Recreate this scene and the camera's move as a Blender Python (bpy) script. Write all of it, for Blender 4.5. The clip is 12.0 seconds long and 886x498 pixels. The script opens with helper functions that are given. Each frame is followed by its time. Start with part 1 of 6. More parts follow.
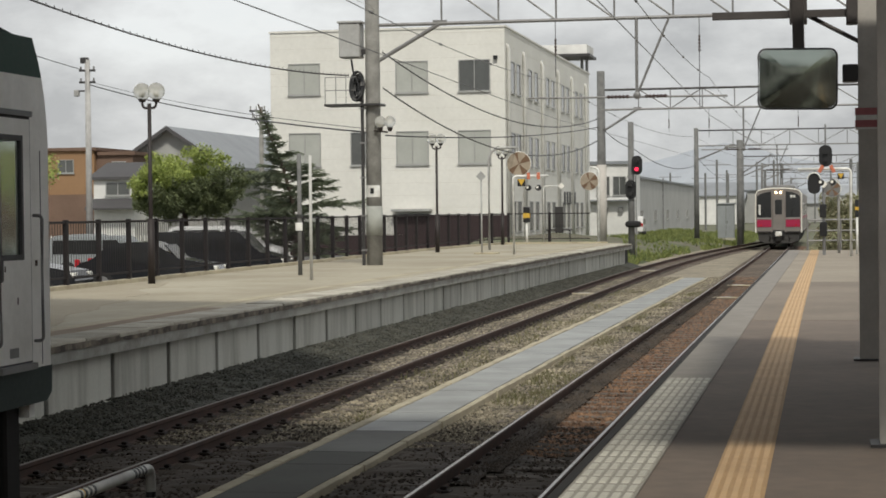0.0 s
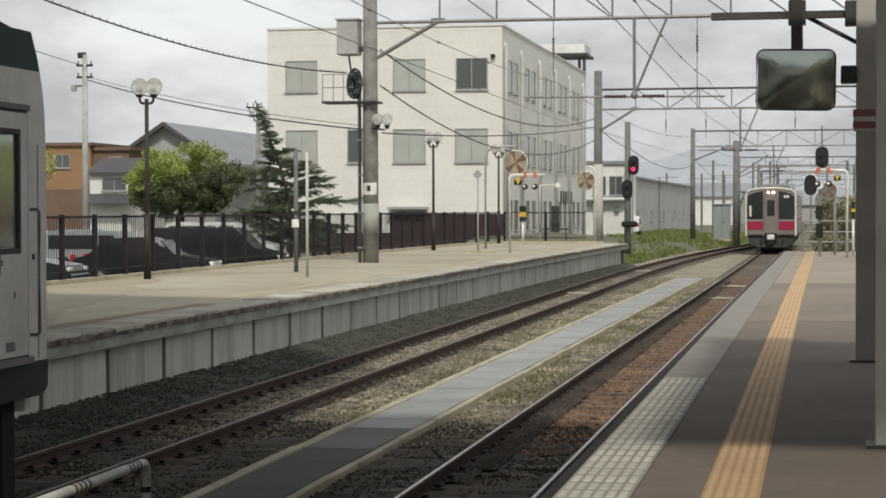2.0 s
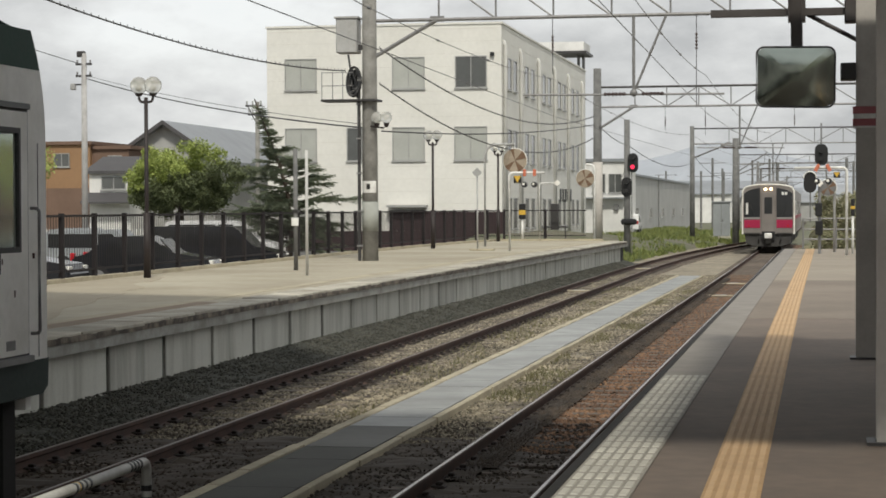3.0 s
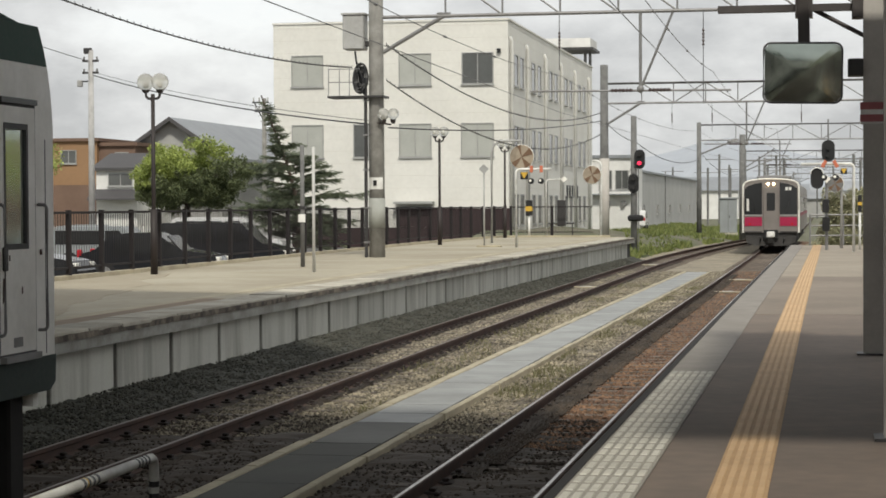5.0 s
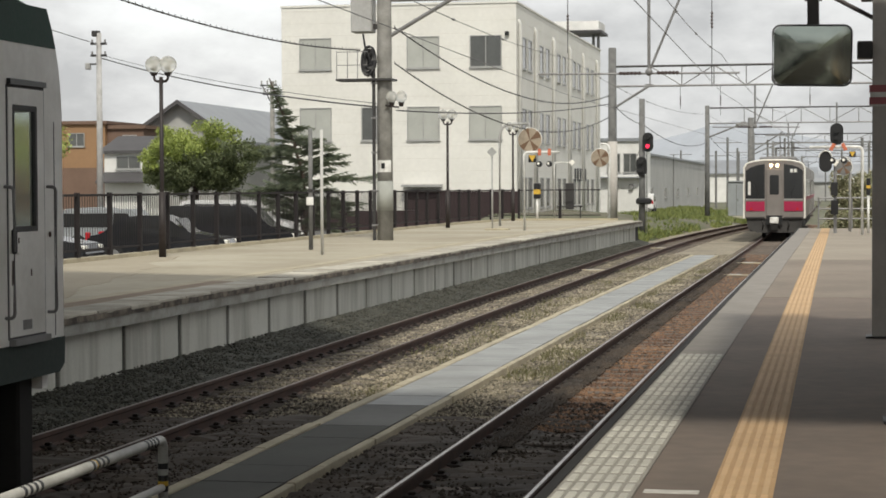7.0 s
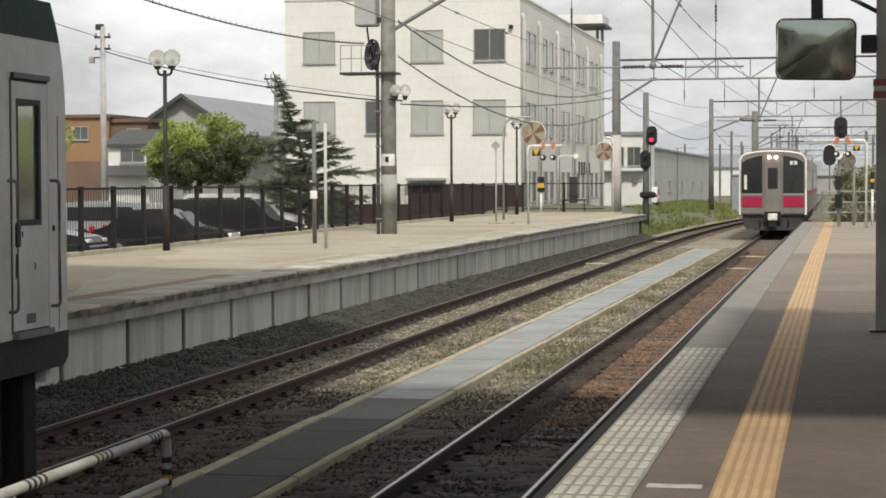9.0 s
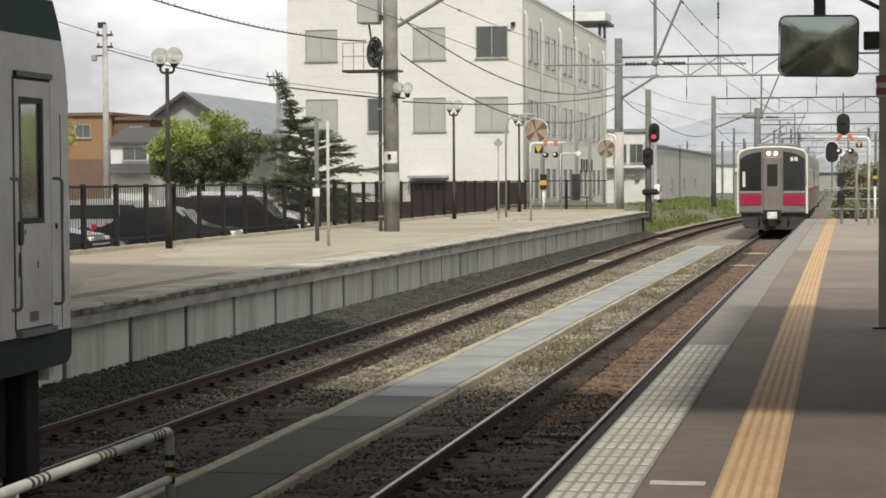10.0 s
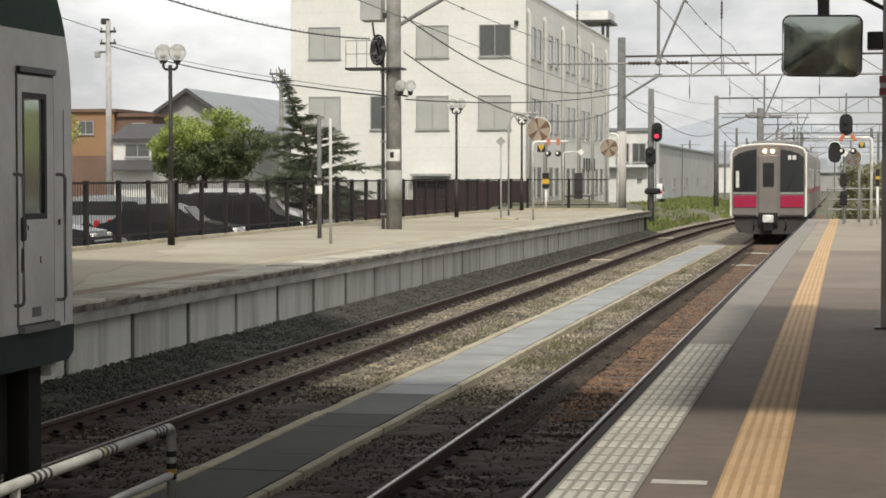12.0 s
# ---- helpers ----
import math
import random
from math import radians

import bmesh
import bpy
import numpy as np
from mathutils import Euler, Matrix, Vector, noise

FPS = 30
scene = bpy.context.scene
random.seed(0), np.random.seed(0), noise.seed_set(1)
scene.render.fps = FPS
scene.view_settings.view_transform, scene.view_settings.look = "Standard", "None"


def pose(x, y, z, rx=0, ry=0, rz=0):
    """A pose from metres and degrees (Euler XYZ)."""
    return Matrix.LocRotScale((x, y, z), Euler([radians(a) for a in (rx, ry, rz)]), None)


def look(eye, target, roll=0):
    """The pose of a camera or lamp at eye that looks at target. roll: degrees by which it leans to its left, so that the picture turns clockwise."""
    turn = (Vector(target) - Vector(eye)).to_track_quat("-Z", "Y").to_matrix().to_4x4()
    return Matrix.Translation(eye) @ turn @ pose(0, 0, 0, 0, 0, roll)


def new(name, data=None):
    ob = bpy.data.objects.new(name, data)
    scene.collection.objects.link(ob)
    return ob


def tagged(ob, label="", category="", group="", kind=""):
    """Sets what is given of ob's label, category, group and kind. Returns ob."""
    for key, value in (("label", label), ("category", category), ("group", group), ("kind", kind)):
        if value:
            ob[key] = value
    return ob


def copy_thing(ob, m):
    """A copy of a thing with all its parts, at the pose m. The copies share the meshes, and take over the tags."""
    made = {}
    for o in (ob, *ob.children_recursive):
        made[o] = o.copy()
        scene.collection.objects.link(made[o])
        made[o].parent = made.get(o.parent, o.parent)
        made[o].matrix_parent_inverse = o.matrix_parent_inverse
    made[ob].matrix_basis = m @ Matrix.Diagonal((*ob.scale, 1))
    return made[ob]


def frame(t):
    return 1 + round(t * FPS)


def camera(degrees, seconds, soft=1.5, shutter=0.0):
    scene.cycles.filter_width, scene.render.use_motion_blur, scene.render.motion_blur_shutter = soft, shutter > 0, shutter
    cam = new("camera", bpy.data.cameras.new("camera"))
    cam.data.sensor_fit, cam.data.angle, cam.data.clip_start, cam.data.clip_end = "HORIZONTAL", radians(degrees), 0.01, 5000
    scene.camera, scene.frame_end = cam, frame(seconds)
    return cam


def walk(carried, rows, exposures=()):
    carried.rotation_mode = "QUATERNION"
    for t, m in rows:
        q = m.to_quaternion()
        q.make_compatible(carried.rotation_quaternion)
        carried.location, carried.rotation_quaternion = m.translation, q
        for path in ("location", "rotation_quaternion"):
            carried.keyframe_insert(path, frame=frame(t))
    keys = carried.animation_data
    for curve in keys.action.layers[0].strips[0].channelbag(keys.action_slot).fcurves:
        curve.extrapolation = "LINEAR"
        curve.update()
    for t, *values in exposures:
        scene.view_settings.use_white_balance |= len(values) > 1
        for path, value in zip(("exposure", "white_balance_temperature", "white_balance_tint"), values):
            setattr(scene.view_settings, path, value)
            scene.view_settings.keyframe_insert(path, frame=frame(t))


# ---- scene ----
cam = camera(25.25, 12.0, soft=1.7)

# seconds, yaw, pitch, roll in degrees, sideways and upward sway in metres
SWAY = [
    (0, 10.9208, -1.0813, -0.6386, 0.0336, 0.0152),
    (0.5, 10.8809, -1.0483, -0.6169, 0.0331, 0.0146),
    (1, 10.8720, -1.0633, -0.4185, 0.0237, 0.0128),
    (1.5, 10.8718, -1.1022, -0.1582, 0.0194, 0.0098),
    (2, 10.7951, -1.1309, -0.1297, 0.0219, 0.0093),
    (2.5, 10.7767, -1.1552, -0.0020, 0.0224, 0.0115),
    (3, 10.7798, -1.1866, -0.2446, 0.0158, 0.0084),
    (5, 10.9731, -1.2854, -0.2817, 0.0119, 0.0049),
    (5.5, 11.0322, -1.3940, -0.3401, 0.0113, 0.0083),
    (6, 11.1052, -1.5628, -0.3441, 0.0043, 0.0009),
    (6.5, 11.1554, -1.6655, -0.2933, 0.0083, 0.0049),
    (7, 11.2032, -1.7729, -0.2533, 0.0053, -0.0001),
    (9, 11.3154, -1.9612, -0.2410, 0.0082, 0.0033),
    (9.5, 11.3467, -1.9874, -0.2584, 0.0006, 0.0001),
    (10, 11.3881, -2.0330, -0.3328, 0.0059, 0.0023),
    (10.5, 11.3739, -2.0556, -0.0223, 0.0099, -0.0003),
    (11, 11.3709, -2.0508, -0.1683, 0.0052, -0.0025),
    (11.5, 11.4086, -2.0942, -0.1188, 0.0056, -0.0016),
    (12, 11.4457, -2.0844, -0.0281, 0.0010, -0.0005),
]
EYE = 2.4  # above the rail tops, which lie at z = 0
walk(cam, [(t, pose(sx, 0, EYE + sz, 90 + pitch, 0, yaw) @ pose(0, 0, 0, 0, 0, roll)) for t, yaw, pitch, roll, sx, sz in SWAY],
     exposures=[(0, -0.22, 6600, 8), (3, -0.13, 6620, 8), (12, 0.09, 6700, 9)])

# ---- world, sun ----
SUN_FROM = Vector((0.24, -0.9, 1.0)).normalized()
world = bpy.data.worlds.new("sky")
scene.world = world
world.use_nodes = True
wn, wl = world.node_tree.nodes, world.node_tree.links
wn.clear()
w_out = wn.new("ShaderNodeOutputWorld")
w_bg = wn.new("ShaderNodeBackground")
w_sky = wn.new("ShaderNodeTexSky")
w_sky.sky_type, w_sky.sun_disc = "NISHITA", False
w_sky.sun_elevation, w_sky.sun_rotation = math.asin(SUN_FROM.z), math.atan2(SUN_FROM.x, SUN_FROM.y)
w_co = wn.new("ShaderNodeTexCoord")
w_map = wn.new("ShaderNodeMapping")
w_map.inputs["Scale"].default_value = (-3.0, 3.0, 6.0)
w_noise = wn.new("ShaderNodeTexNoise")
w_noise.inputs["Scale"].default_value = 1.7
w_noise.inputs["Detail"].default_value = 9
w_noise.inputs["Roughness"].default_value = 0.58
w_cover = wn.new("ShaderNodeValToRGB")
w_cover.color_ramp.elements[0].position, w_cover.color_ramp.elements[0].color = 0.30, (0.80, 0.80, 0.80, 1)
w_cover.color_ramp.elements[1].position, w_cover.color_ramp.elements[1].color = 0.52, (0.97, 0.97, 0.97, 1)
w_shade = wn.new("ShaderNodeValToRGB")
w_shade.color_ramp.elements[0].position, w_shade.color_ramp.elements[0].color = 0.40, (9.7, 9.8, 9.95, 1)
w_shade.color_ramp.elements[1].position, w_shade.color_ramp.elements[1].color = 0.62, (5.2, 5.3, 5.5, 1)
w_mix = wn.new("ShaderNodeMix")
w_mix.data_type = "RGBA"
wl.new(w_co.outputs["Generated"], w_map.inputs["Vector"])
wl.new(w_map.outputs["Vector"], w_noise.inputs["Vector"])
wl.new(w_noise.outputs["Fac"], w_cover.inputs["Fac"])
wl.new(w_noise.outputs["Fac"], w_shade.inputs["Fac"])
wl.new(w_cover.outputs["Color"], w_mix.inputs["Factor"])
wl.new(w_sky.outputs["Color"], w_mix.inputs["A"])
wl.new(w_shade.outputs["Color"], w_mix.inputs["B"])
wl.new(w_mix.outputs["Result"], w_bg.inputs["Color"])
w_bg.inputs["Strength"].default_value = 0.108
wl.new(w_bg.outputs["Background"], w_out.inputs["Surface"])

sun = new("sun", bpy.data.lights.new("sun", "SUN"))
sun.data.energy, sun.data.angle, sun.data.color = 2.75, radians(5.0), (1.0, 0.955, 0.86)
sun.matrix_world = look(SUN_FROM * 50, (0, 0, 0))


# ---- materials ----
def material(name, color, rough=0.7, metal=0.0, vary=0.18, scale=3.0, grain=0.0, bump=0.0, second=None, patch=0.5, each=0.0, emit=None, streak=False, world_space=False, island=0.0):
    """A surface with stains (scale, per metre), a finer grain, an optional second colour in patches and a shade of its own for each piece."""
    m = bpy.data.materials.new(name)
    m.use_nodes = True
    n, l = m.node_tree.nodes, m.node_tree.links
    b = n["Principled BSDF"]
    b.inputs["Roughness"].default_value, b.inputs["Metallic"].default_value = rough, metal
    co = n.new("ShaderNodeTexCoord")
    geo = n.new("ShaderNodeNewGeometry")
    info = n.new("ShaderNodeObjectInfo")
    off = n.new("ShaderNodeVectorMath")
    off.operation = "MULTIPLY_ADD"
    l.new(info.outputs["Random"], off.inputs[0])
    off.inputs[1].default_value = (37, 53, 71)
    l.new(geo.outputs["Position"] if world_space else co.outputs["Object"], off.inputs[2])
    mp = n.new("ShaderNodeMapping")
    if streak:
        mp.inputs["Scale"].default_value = (1, 1, 0.12)
    l.new((geo.outputs["Position"] if world_space else off.outputs["Vector"]), mp.inputs["Vector"])
    big = n.new("ShaderNodeTexNoise")
    big.inputs["Scale"].default_value, big.inputs["Detail"].default_value, big.inputs["Roughness"].default_value = scale, 6, 0.6
    l.new(mp.outputs["Vector"], big.inputs["Vector"])
    fine = n.new("ShaderNodeTexNoise")
    fine.inputs["Scale"].default_value, fine.inputs["Detail"].default_value = scale * 14, 4
    l.new((geo.outputs["Position"] if world_space else off.outputs["Vector"]), fine.inputs["Vector"])
    base = n.new("ShaderNodeMix")
    base.data_type = "RGBA"
    base.inputs["A"].default_value = (*color, 1)
    two = second or tuple(c * (1 - vary) for c in color)
    base.inputs["B"].default_value = (*two, 1)
    ramp = n.new("ShaderNodeMapRange")
    ramp.inputs["From Min"].default_value, ramp.inputs["From Max"].default_value = patch - 0.15, patch + 0.15
    l.new(big.outputs["Fac"], ramp.inputs["Value"])
    l.new(ramp.outputs["Result"], base.inputs["Factor"])
    val = n.new("ShaderNodeMath")
    val.operation = "MULTIPLY_ADD"
    l.new(fine.outputs["Fac"], val.inputs[0])
    val.inputs[1].default_value, val.inputs[2].default_value = max(grain, 0.08) * 2, 1 - max(grain, 0.08)
    tone = n.new("ShaderNodeMath")
    tone.operation = "MULTIPLY_ADD"
    l.new(geo.outputs["Random Per Island"] if island else info.outputs["Random"], tone.inputs[0])
    tone.inputs[1].default_value, tone.inputs[2].default_value = (island or each) * 2, 1 - (island or each)
    both = n.new("ShaderNodeMath")
    both.operation = "MULTIPLY"
    l.new(val.outputs["Value"], both.inputs[0])
    l.new(tone.outputs["Value"], both.inputs[1])
    hsv = n.new("ShaderNodeHueSaturation")
    l.new(base.outputs["Result"], hsv.inputs["Color"])
    l.new(both.outputs["Value"], hsv.inputs["Value"])
    l.new(hsv.outputs["Color"], b.inputs["Base Color"])
    rr = n.new("ShaderNodeMapRange")
    rr.inputs["To Min"].default_value, rr.inputs["To Max"].default_value = max(0.03, rough - 0.1), min(1, rough + 0.1)
    l.new(fine.outputs["Fac"], rr.inputs["Value"])
    l.new(rr.outputs["Result"], b.inputs["Roughness"])
    if bump:
        bp = n.new("ShaderNodeBump")
        bp.inputs["Strength"].default_value, bp.inputs["Distance"].default_value = 0.6, bump
        l.new(fine.outputs["Fac"], bp.inputs["Height"])
        l.new(bp.outputs["Normal"], b.inputs["Normal"])
    if emit:
        b.inputs["Emission Color"].default_value, b.inputs["Emission Strength"].default_value = (*emit[:3], 1), emit[3]
    return m


def leaf_material(name, a, c):
    m = material(name, a, 0.6, vary=0.3, second=c, scale=1.2, grain=0.2)
    n, l = m.node_tree.nodes, m.node_tree.links
    b = n["Principled BSDF"]
    geo = n.new("ShaderNodeNewGeometry")
    mix = n.new("ShaderNodeMix")
    mix.data_type = "RGBA"
    mix.inputs["A"].default_value, mix.inputs["B"].default_value = (*a, 1), (*c, 1)
    l.new(geo.outputs["Random Per Island"], mix.inputs["Factor"])
    l.new(mix.outputs["Result"], b.inputs["Base Color"])
    tr = n.new("ShaderNodeBsdfTranslucent")
    l.new(mix.outputs["Result"], tr.inputs["Color"])
    ms = n.new("ShaderNodeMixShader")
    ms.inputs["Fac"].default_value = 0.22
    l.new(b.outputs["BSDF"], ms.inputs[1])
    l.new(tr.outputs["BSDF"], ms.inputs[2])
    l.new(ms.outputs["Shader"], n["Material Output"].inputs["Surface"])
    return m


M = dict(
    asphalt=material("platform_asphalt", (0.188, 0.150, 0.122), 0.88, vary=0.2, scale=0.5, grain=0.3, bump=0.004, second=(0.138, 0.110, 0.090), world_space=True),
    midtop=material("worn_asphalt_surfacing", (0.232, 0.193, 0.155), 0.88, scale=0.4, grain=0.25, bump=0.003, second=(0.175, 0.144, 0.116), world_space=True),
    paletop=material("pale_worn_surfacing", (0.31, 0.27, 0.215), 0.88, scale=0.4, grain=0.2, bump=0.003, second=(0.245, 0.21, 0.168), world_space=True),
    platform=material("worn_concrete_paving", (0.39, 0.355, 0.275), 0.9, scale=0.34, grain=0.2, bump=0.003, second=(0.29, 0.255, 0.187), world_space=True),
    coping=material("coping_concrete", (0.44, 0.415, 0.35), 0.9, scale=1.6, grain=0.2, bump=0.006, second=(0.24, 0.215, 0.17), each=0.2, patch=0.56),
    panel=material("stained_concrete_panel", (0.53, 0.525, 0.47), 0.9, scale=2.2, grain=0.12, bump=0.004, second=(0.275, 0.265, 0.225), streak=True, each=0.09, patch=0.58),
    beam=material("stained_concrete_beam", (0.34, 0.335, 0.305), 0.9, scale=1.8, grain=0.22, bump=0.005, second=(0.18, 0.17, 0.145), patch=0.56),
    joint=material("dark_joint", (0.05, 0.048, 0.045), 0.95),
    edge=material("pale_concrete_edge", (0.52, 0.51, 0.5), 0.8, scale=2, grain=0.12, second=(0.36, 0.35, 0.34)),
    tile=material("grey_white_tile", (0.55, 0.53, 0.465), 0.75, scale=2, grain=0.16, second=(0.43, 0.415, 0.365), each=0.10),
    tilebase=material("grey_tile_base", (0.305, 0.288, 0.248), 0.8, scale=2.5, grain=0.15, second=(0.25, 0.235, 0.202), each=0.06),
    clip=material("dark_rail_clip", (0.030, 0.022, 0.019), 0.9, scale=6, grain=0.2),
    tilebed=material("tile_mortar_grey", (0.258, 0.236, 0.210), 0.85, scale=3, grain=0.15),
    yellow=material("yellow_tactile", (0.57, 0.385, 0.215), 0.75, scale=1.2, grain=0.12, second=(0.47, 0.315, 0.172), each=0.03),
    mark=material("white_paint", (0.6, 0.58, 0.53), 0.7, scale=8, grain=0.15, second=(0.4, 0.38, 0.34)),
    ballast=material("grey_brown_ballast", (0.30, 0.262, 0.195), 0.95, scale=0.45, grain=0.6, bump=0.03, second=(0.19, 0.165, 0.125), world_space=True),
    rust=material("rust_stained_ballast", (0.15, 0.090, 0.054), 0.95, scale=0.9, grain=0.5, bump=0.03, second=(0.135, 0.078, 0.050), world_space=True),
    stone=material("ballast_stone", (0.28, 0.245, 0.178), 0.95, scale=0.8, grain=0.4, second=(0.12, 0.105, 0.080), island=0.65, world_space=True),
    ruststone=material("rusty_ballast_stone", (0.20, 0.116, 0.066), 0.95, scale=0.9, grain=0.4, second=(0.105, 0.062, 0.042), island=0.6, world_space=True),
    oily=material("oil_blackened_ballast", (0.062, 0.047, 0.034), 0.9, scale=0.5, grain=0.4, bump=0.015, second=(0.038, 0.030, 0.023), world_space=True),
    oilshadestone=material("oily_ballast_stone", (0.072, 0.055, 0.041), 0.9, scale=0.6, grain=0.3, second=(0.040, 0.032, 0.026), island=0.35, world_space=True),
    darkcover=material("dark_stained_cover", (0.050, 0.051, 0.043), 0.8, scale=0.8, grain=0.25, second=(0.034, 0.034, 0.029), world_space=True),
    yellowbase=material("worn_yellow_base", (0.45, 0.295, 0.152), 0.8, scale=1.2, grain=0.15, second=(0.37, 0.24, 0.125), each=0.03),
    weed=leaf_material("dry_track_weeds", (0.20, 0.18, 0.10), (0.15, 0.15, 0.07)),
    palesteel=material("pale_galvanised_pipe", (0.44, 0.44, 0.43), 0.55, metal=0.15, scale=3, grain=0.15, second=(0.34, 0.335, 0.325)),
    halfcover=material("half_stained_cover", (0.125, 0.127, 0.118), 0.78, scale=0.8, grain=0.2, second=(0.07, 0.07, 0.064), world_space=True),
    dusty=material("old_dusty_asphalt", (0.31, 0.27, 0.20), 0.92, scale=0.4, grain=0.2, bump=0.003, second=(0.37, 0.33, 0.25), patch=0.56, world_space=True),
    scrub=leaf_material("dry_scrub_leaves", (0.36, 0.32, 0.22), (0.25, 0.27, 0.14)),
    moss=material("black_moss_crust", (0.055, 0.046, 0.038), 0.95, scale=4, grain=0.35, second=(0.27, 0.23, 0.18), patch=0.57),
    gravel=material("dark_mossy_gravel", (0.060, 0.060, 0.048), 0.95, scale=1.5, grain=0.5, bump=0.03, second=(0.045, 0.047, 0.038), world_space=True),
    gravelstone=material("dark_gravel_stone", (0.085, 0.083, 0.068), 0.95, scale=2, grain=0.4, second=(0.045, 0.045, 0.036), island=0.6, world_space=True),
    maroon=material("dark_maroon_cladding", (0.045, 0.026, 0.028), 0.8, scale=1, grain=0.1),
    brownpatch=material("brown_asphalt_patch", (0.20, 0.145, 0.10), 0.9, scale=0.7, grain=0.2, second=(0.26, 0.2, 0.145), world_space=True),
    rail=material("rusty_rail_side", (0.080, 0.044, 0.032), 0.85, metal=0.1, scale=4, grain=0.25, second=(0.050, 0.030, 0.025)),
    railtop=material("worn_rail_head", (0.46, 0.44, 0.425), 0.3, metal=0.9, scale=2, grain=0.1),
    dullhead=material("dull_rail_head", (0.15, 0.125, 0.11), 0.45, metal=0.6, scale=2, grain=0.15),
    sleeper=material("weathered_sleeper", (0.13, 0.105, 0.085), 0.9, scale=3, grain=0.25, second=(0.085, 0.07, 0.058), each=0.25),
    trough=material("bluish_concrete_cover", (0.32, 0.33, 0.325), 0.7, scale=0.9, grain=0.16, second=(0.235, 0.24, 0.235), each=0.06, world_space=True),
    kerb=material("sandy_concrete_kerb", (0.45, 0.40, 0.29), 0.9, scale=1.5, grain=0.2, second=(0.33, 0.29, 0.21), each=0.06),
    earth=material("bare_ground", (0.16, 0.14, 0.11), 0.95, scale=0.25, grain=0.3, bump=0.02, second=(0.09, 0.11, 0.05), world_space=True),
    lot=material("car_park_asphalt", (0.09, 0.088, 0.085), 0.9, scale=0.4, grain=0.2, world_space=True),
    grass=leaf_material("grass_blades", (0.095, 0.135, 0.037), (0.25, 0.27, 0.085)),
    concrete=material("spun_concrete_pole", (0.285, 0.278, 0.258), 0.85, scale=2.2, grain=0.2, second=(0.17, 0.165, 0.152)),
    greypole=material("dark_grey_pole", (0.19, 0.19, 0.185), 0.8, scale=2.5, grain=0.2, second=(0.12, 0.12, 0.118)),
    hazeroof=material("far_pale_roof", (0.32, 0.335, 0.355), 0.7, scale=0.3, grain=0.06),
    steel=material("galvanised_steel", (0.26, 0.26, 0.26), 0.55, metal=0.5, scale=3, grain=0.15, second=(0.19, 0.185, 0.18)),
    darksteel=material("dark_painted_steel", (0.04, 0.038, 0.038), 0.5, scale=3, grain=0.2),
    fence=material("dark_brown_fence_paint", (0.009, 0.0065, 0.007), 0.85, scale=2, grain=0.15, second=(0.014, 0.010, 0.011)),
    postbrown=material("brown_black_post", (0.024, 0.017, 0.016), 0.6, scale=3, grain=0.15),
    whitepaint=material("white_painted_pipe", (0.82, 0.82, 0.79), 0.5, scale=3, grain=0.1, second=(0.55, 0.54, 0.51)),
    railwhite=material("grimy_white_rail_paint", (0.56, 0.56, 0.53), 0.5, scale=3, grain=0.12, second=(0.36, 0.35, 0.32)),
    black=material("black_enamel", (0.012, 0.012, 0.013), 0.45, scale=4),
    globe=material("frosted_globe", (0.82, 0.80, 0.74), 0.25, scale=4, vary=0.06),
    clearglobe=material("clear_glass_globe", (0.88, 0.88, 0.84), 0.08, scale=4, vary=0.05),
    pane=material("clear_window_pane", (0.74, 0.78, 0.74), 0.05, scale=4, vary=0.03),
    wire=material("dark_cable", (0.05, 0.05, 0.052), 0.6, scale=5),
    greywire=material("weathered_grey_wire", (0.20, 0.20, 0.205), 0.6, scale=5),
    armsteel=material("worn_brown_grey_steel", (0.080, 0.070, 0.067), 0.6, scale=3, grain=0.2, second=(0.055, 0.048, 0.046)),
    insul=material("brown_porcelain", (0.065, 0.045, 0.043), 0.3, scale=5),
    wall=material("cream_panel_wall", (0.735, 0.725, 0.682), 0.8, scale=0.35, grain=0.05, second=(0.68, 0.67, 0.628), world_space=True),
    pipe=material("pale_grey_drain_pipe", (0.56, 0.555, 0.53), 0.6, scale=1, grain=0.06, second=(0.47, 0.465, 0.445)),
    wallseam=material("panel_seam", (0.68, 0.655, 0.60), 0.85, scale=1),
    glass=material("dark_window_glass", (0.11, 0.115, 0.112), 0.06, scale=0.5, vary=0.3),
    blind=material("drawn_pale_blind", (0.43, 0.44, 0.41), 0.8, scale=1.0, vary=0.12),
    frame=material("aluminium_window_frame", (0.40, 0.40, 0.39), 0.45, metal=0.3, scale=3),
    orange=material("orange_brown_render", (0.31, 0.185, 0.10), 0.85, scale=0.4, grain=0.1, second=(0.27, 0.16, 0.085)),
    brick=material("brown_siding", (0.18, 0.115, 0.085), 0.85, scale=0.6, grain=0.12),
    whitewall=material("white_house_wall", (0.74, 0.735, 0.715), 0.8, scale=0.5, grain=0.06),
    greyroof=material("grey_metal_roof", (0.25, 0.265, 0.285), 0.5, scale=0.5, grain=0.08),
    darkroof=material("dark_tile_roof", (0.075, 0.072, 0.075), 0.7, scale=0.8, grain=0.15),
    greywall=material("grey_house_wall", (0.40, 0.40, 0.39), 0.85, scale=0.5, grain=0.08),
    shed=material("pale_shed_wall", (0.43, 0.43, 0.42), 0.75, scale=0.4, grain=0.07, second=(0.37, 0.37, 0.36)),
    hill=material("hazy_blue_hill", (0.375, 0.40, 0.44), 1.0, scale=0.004, vary=0.1, world_space=True),
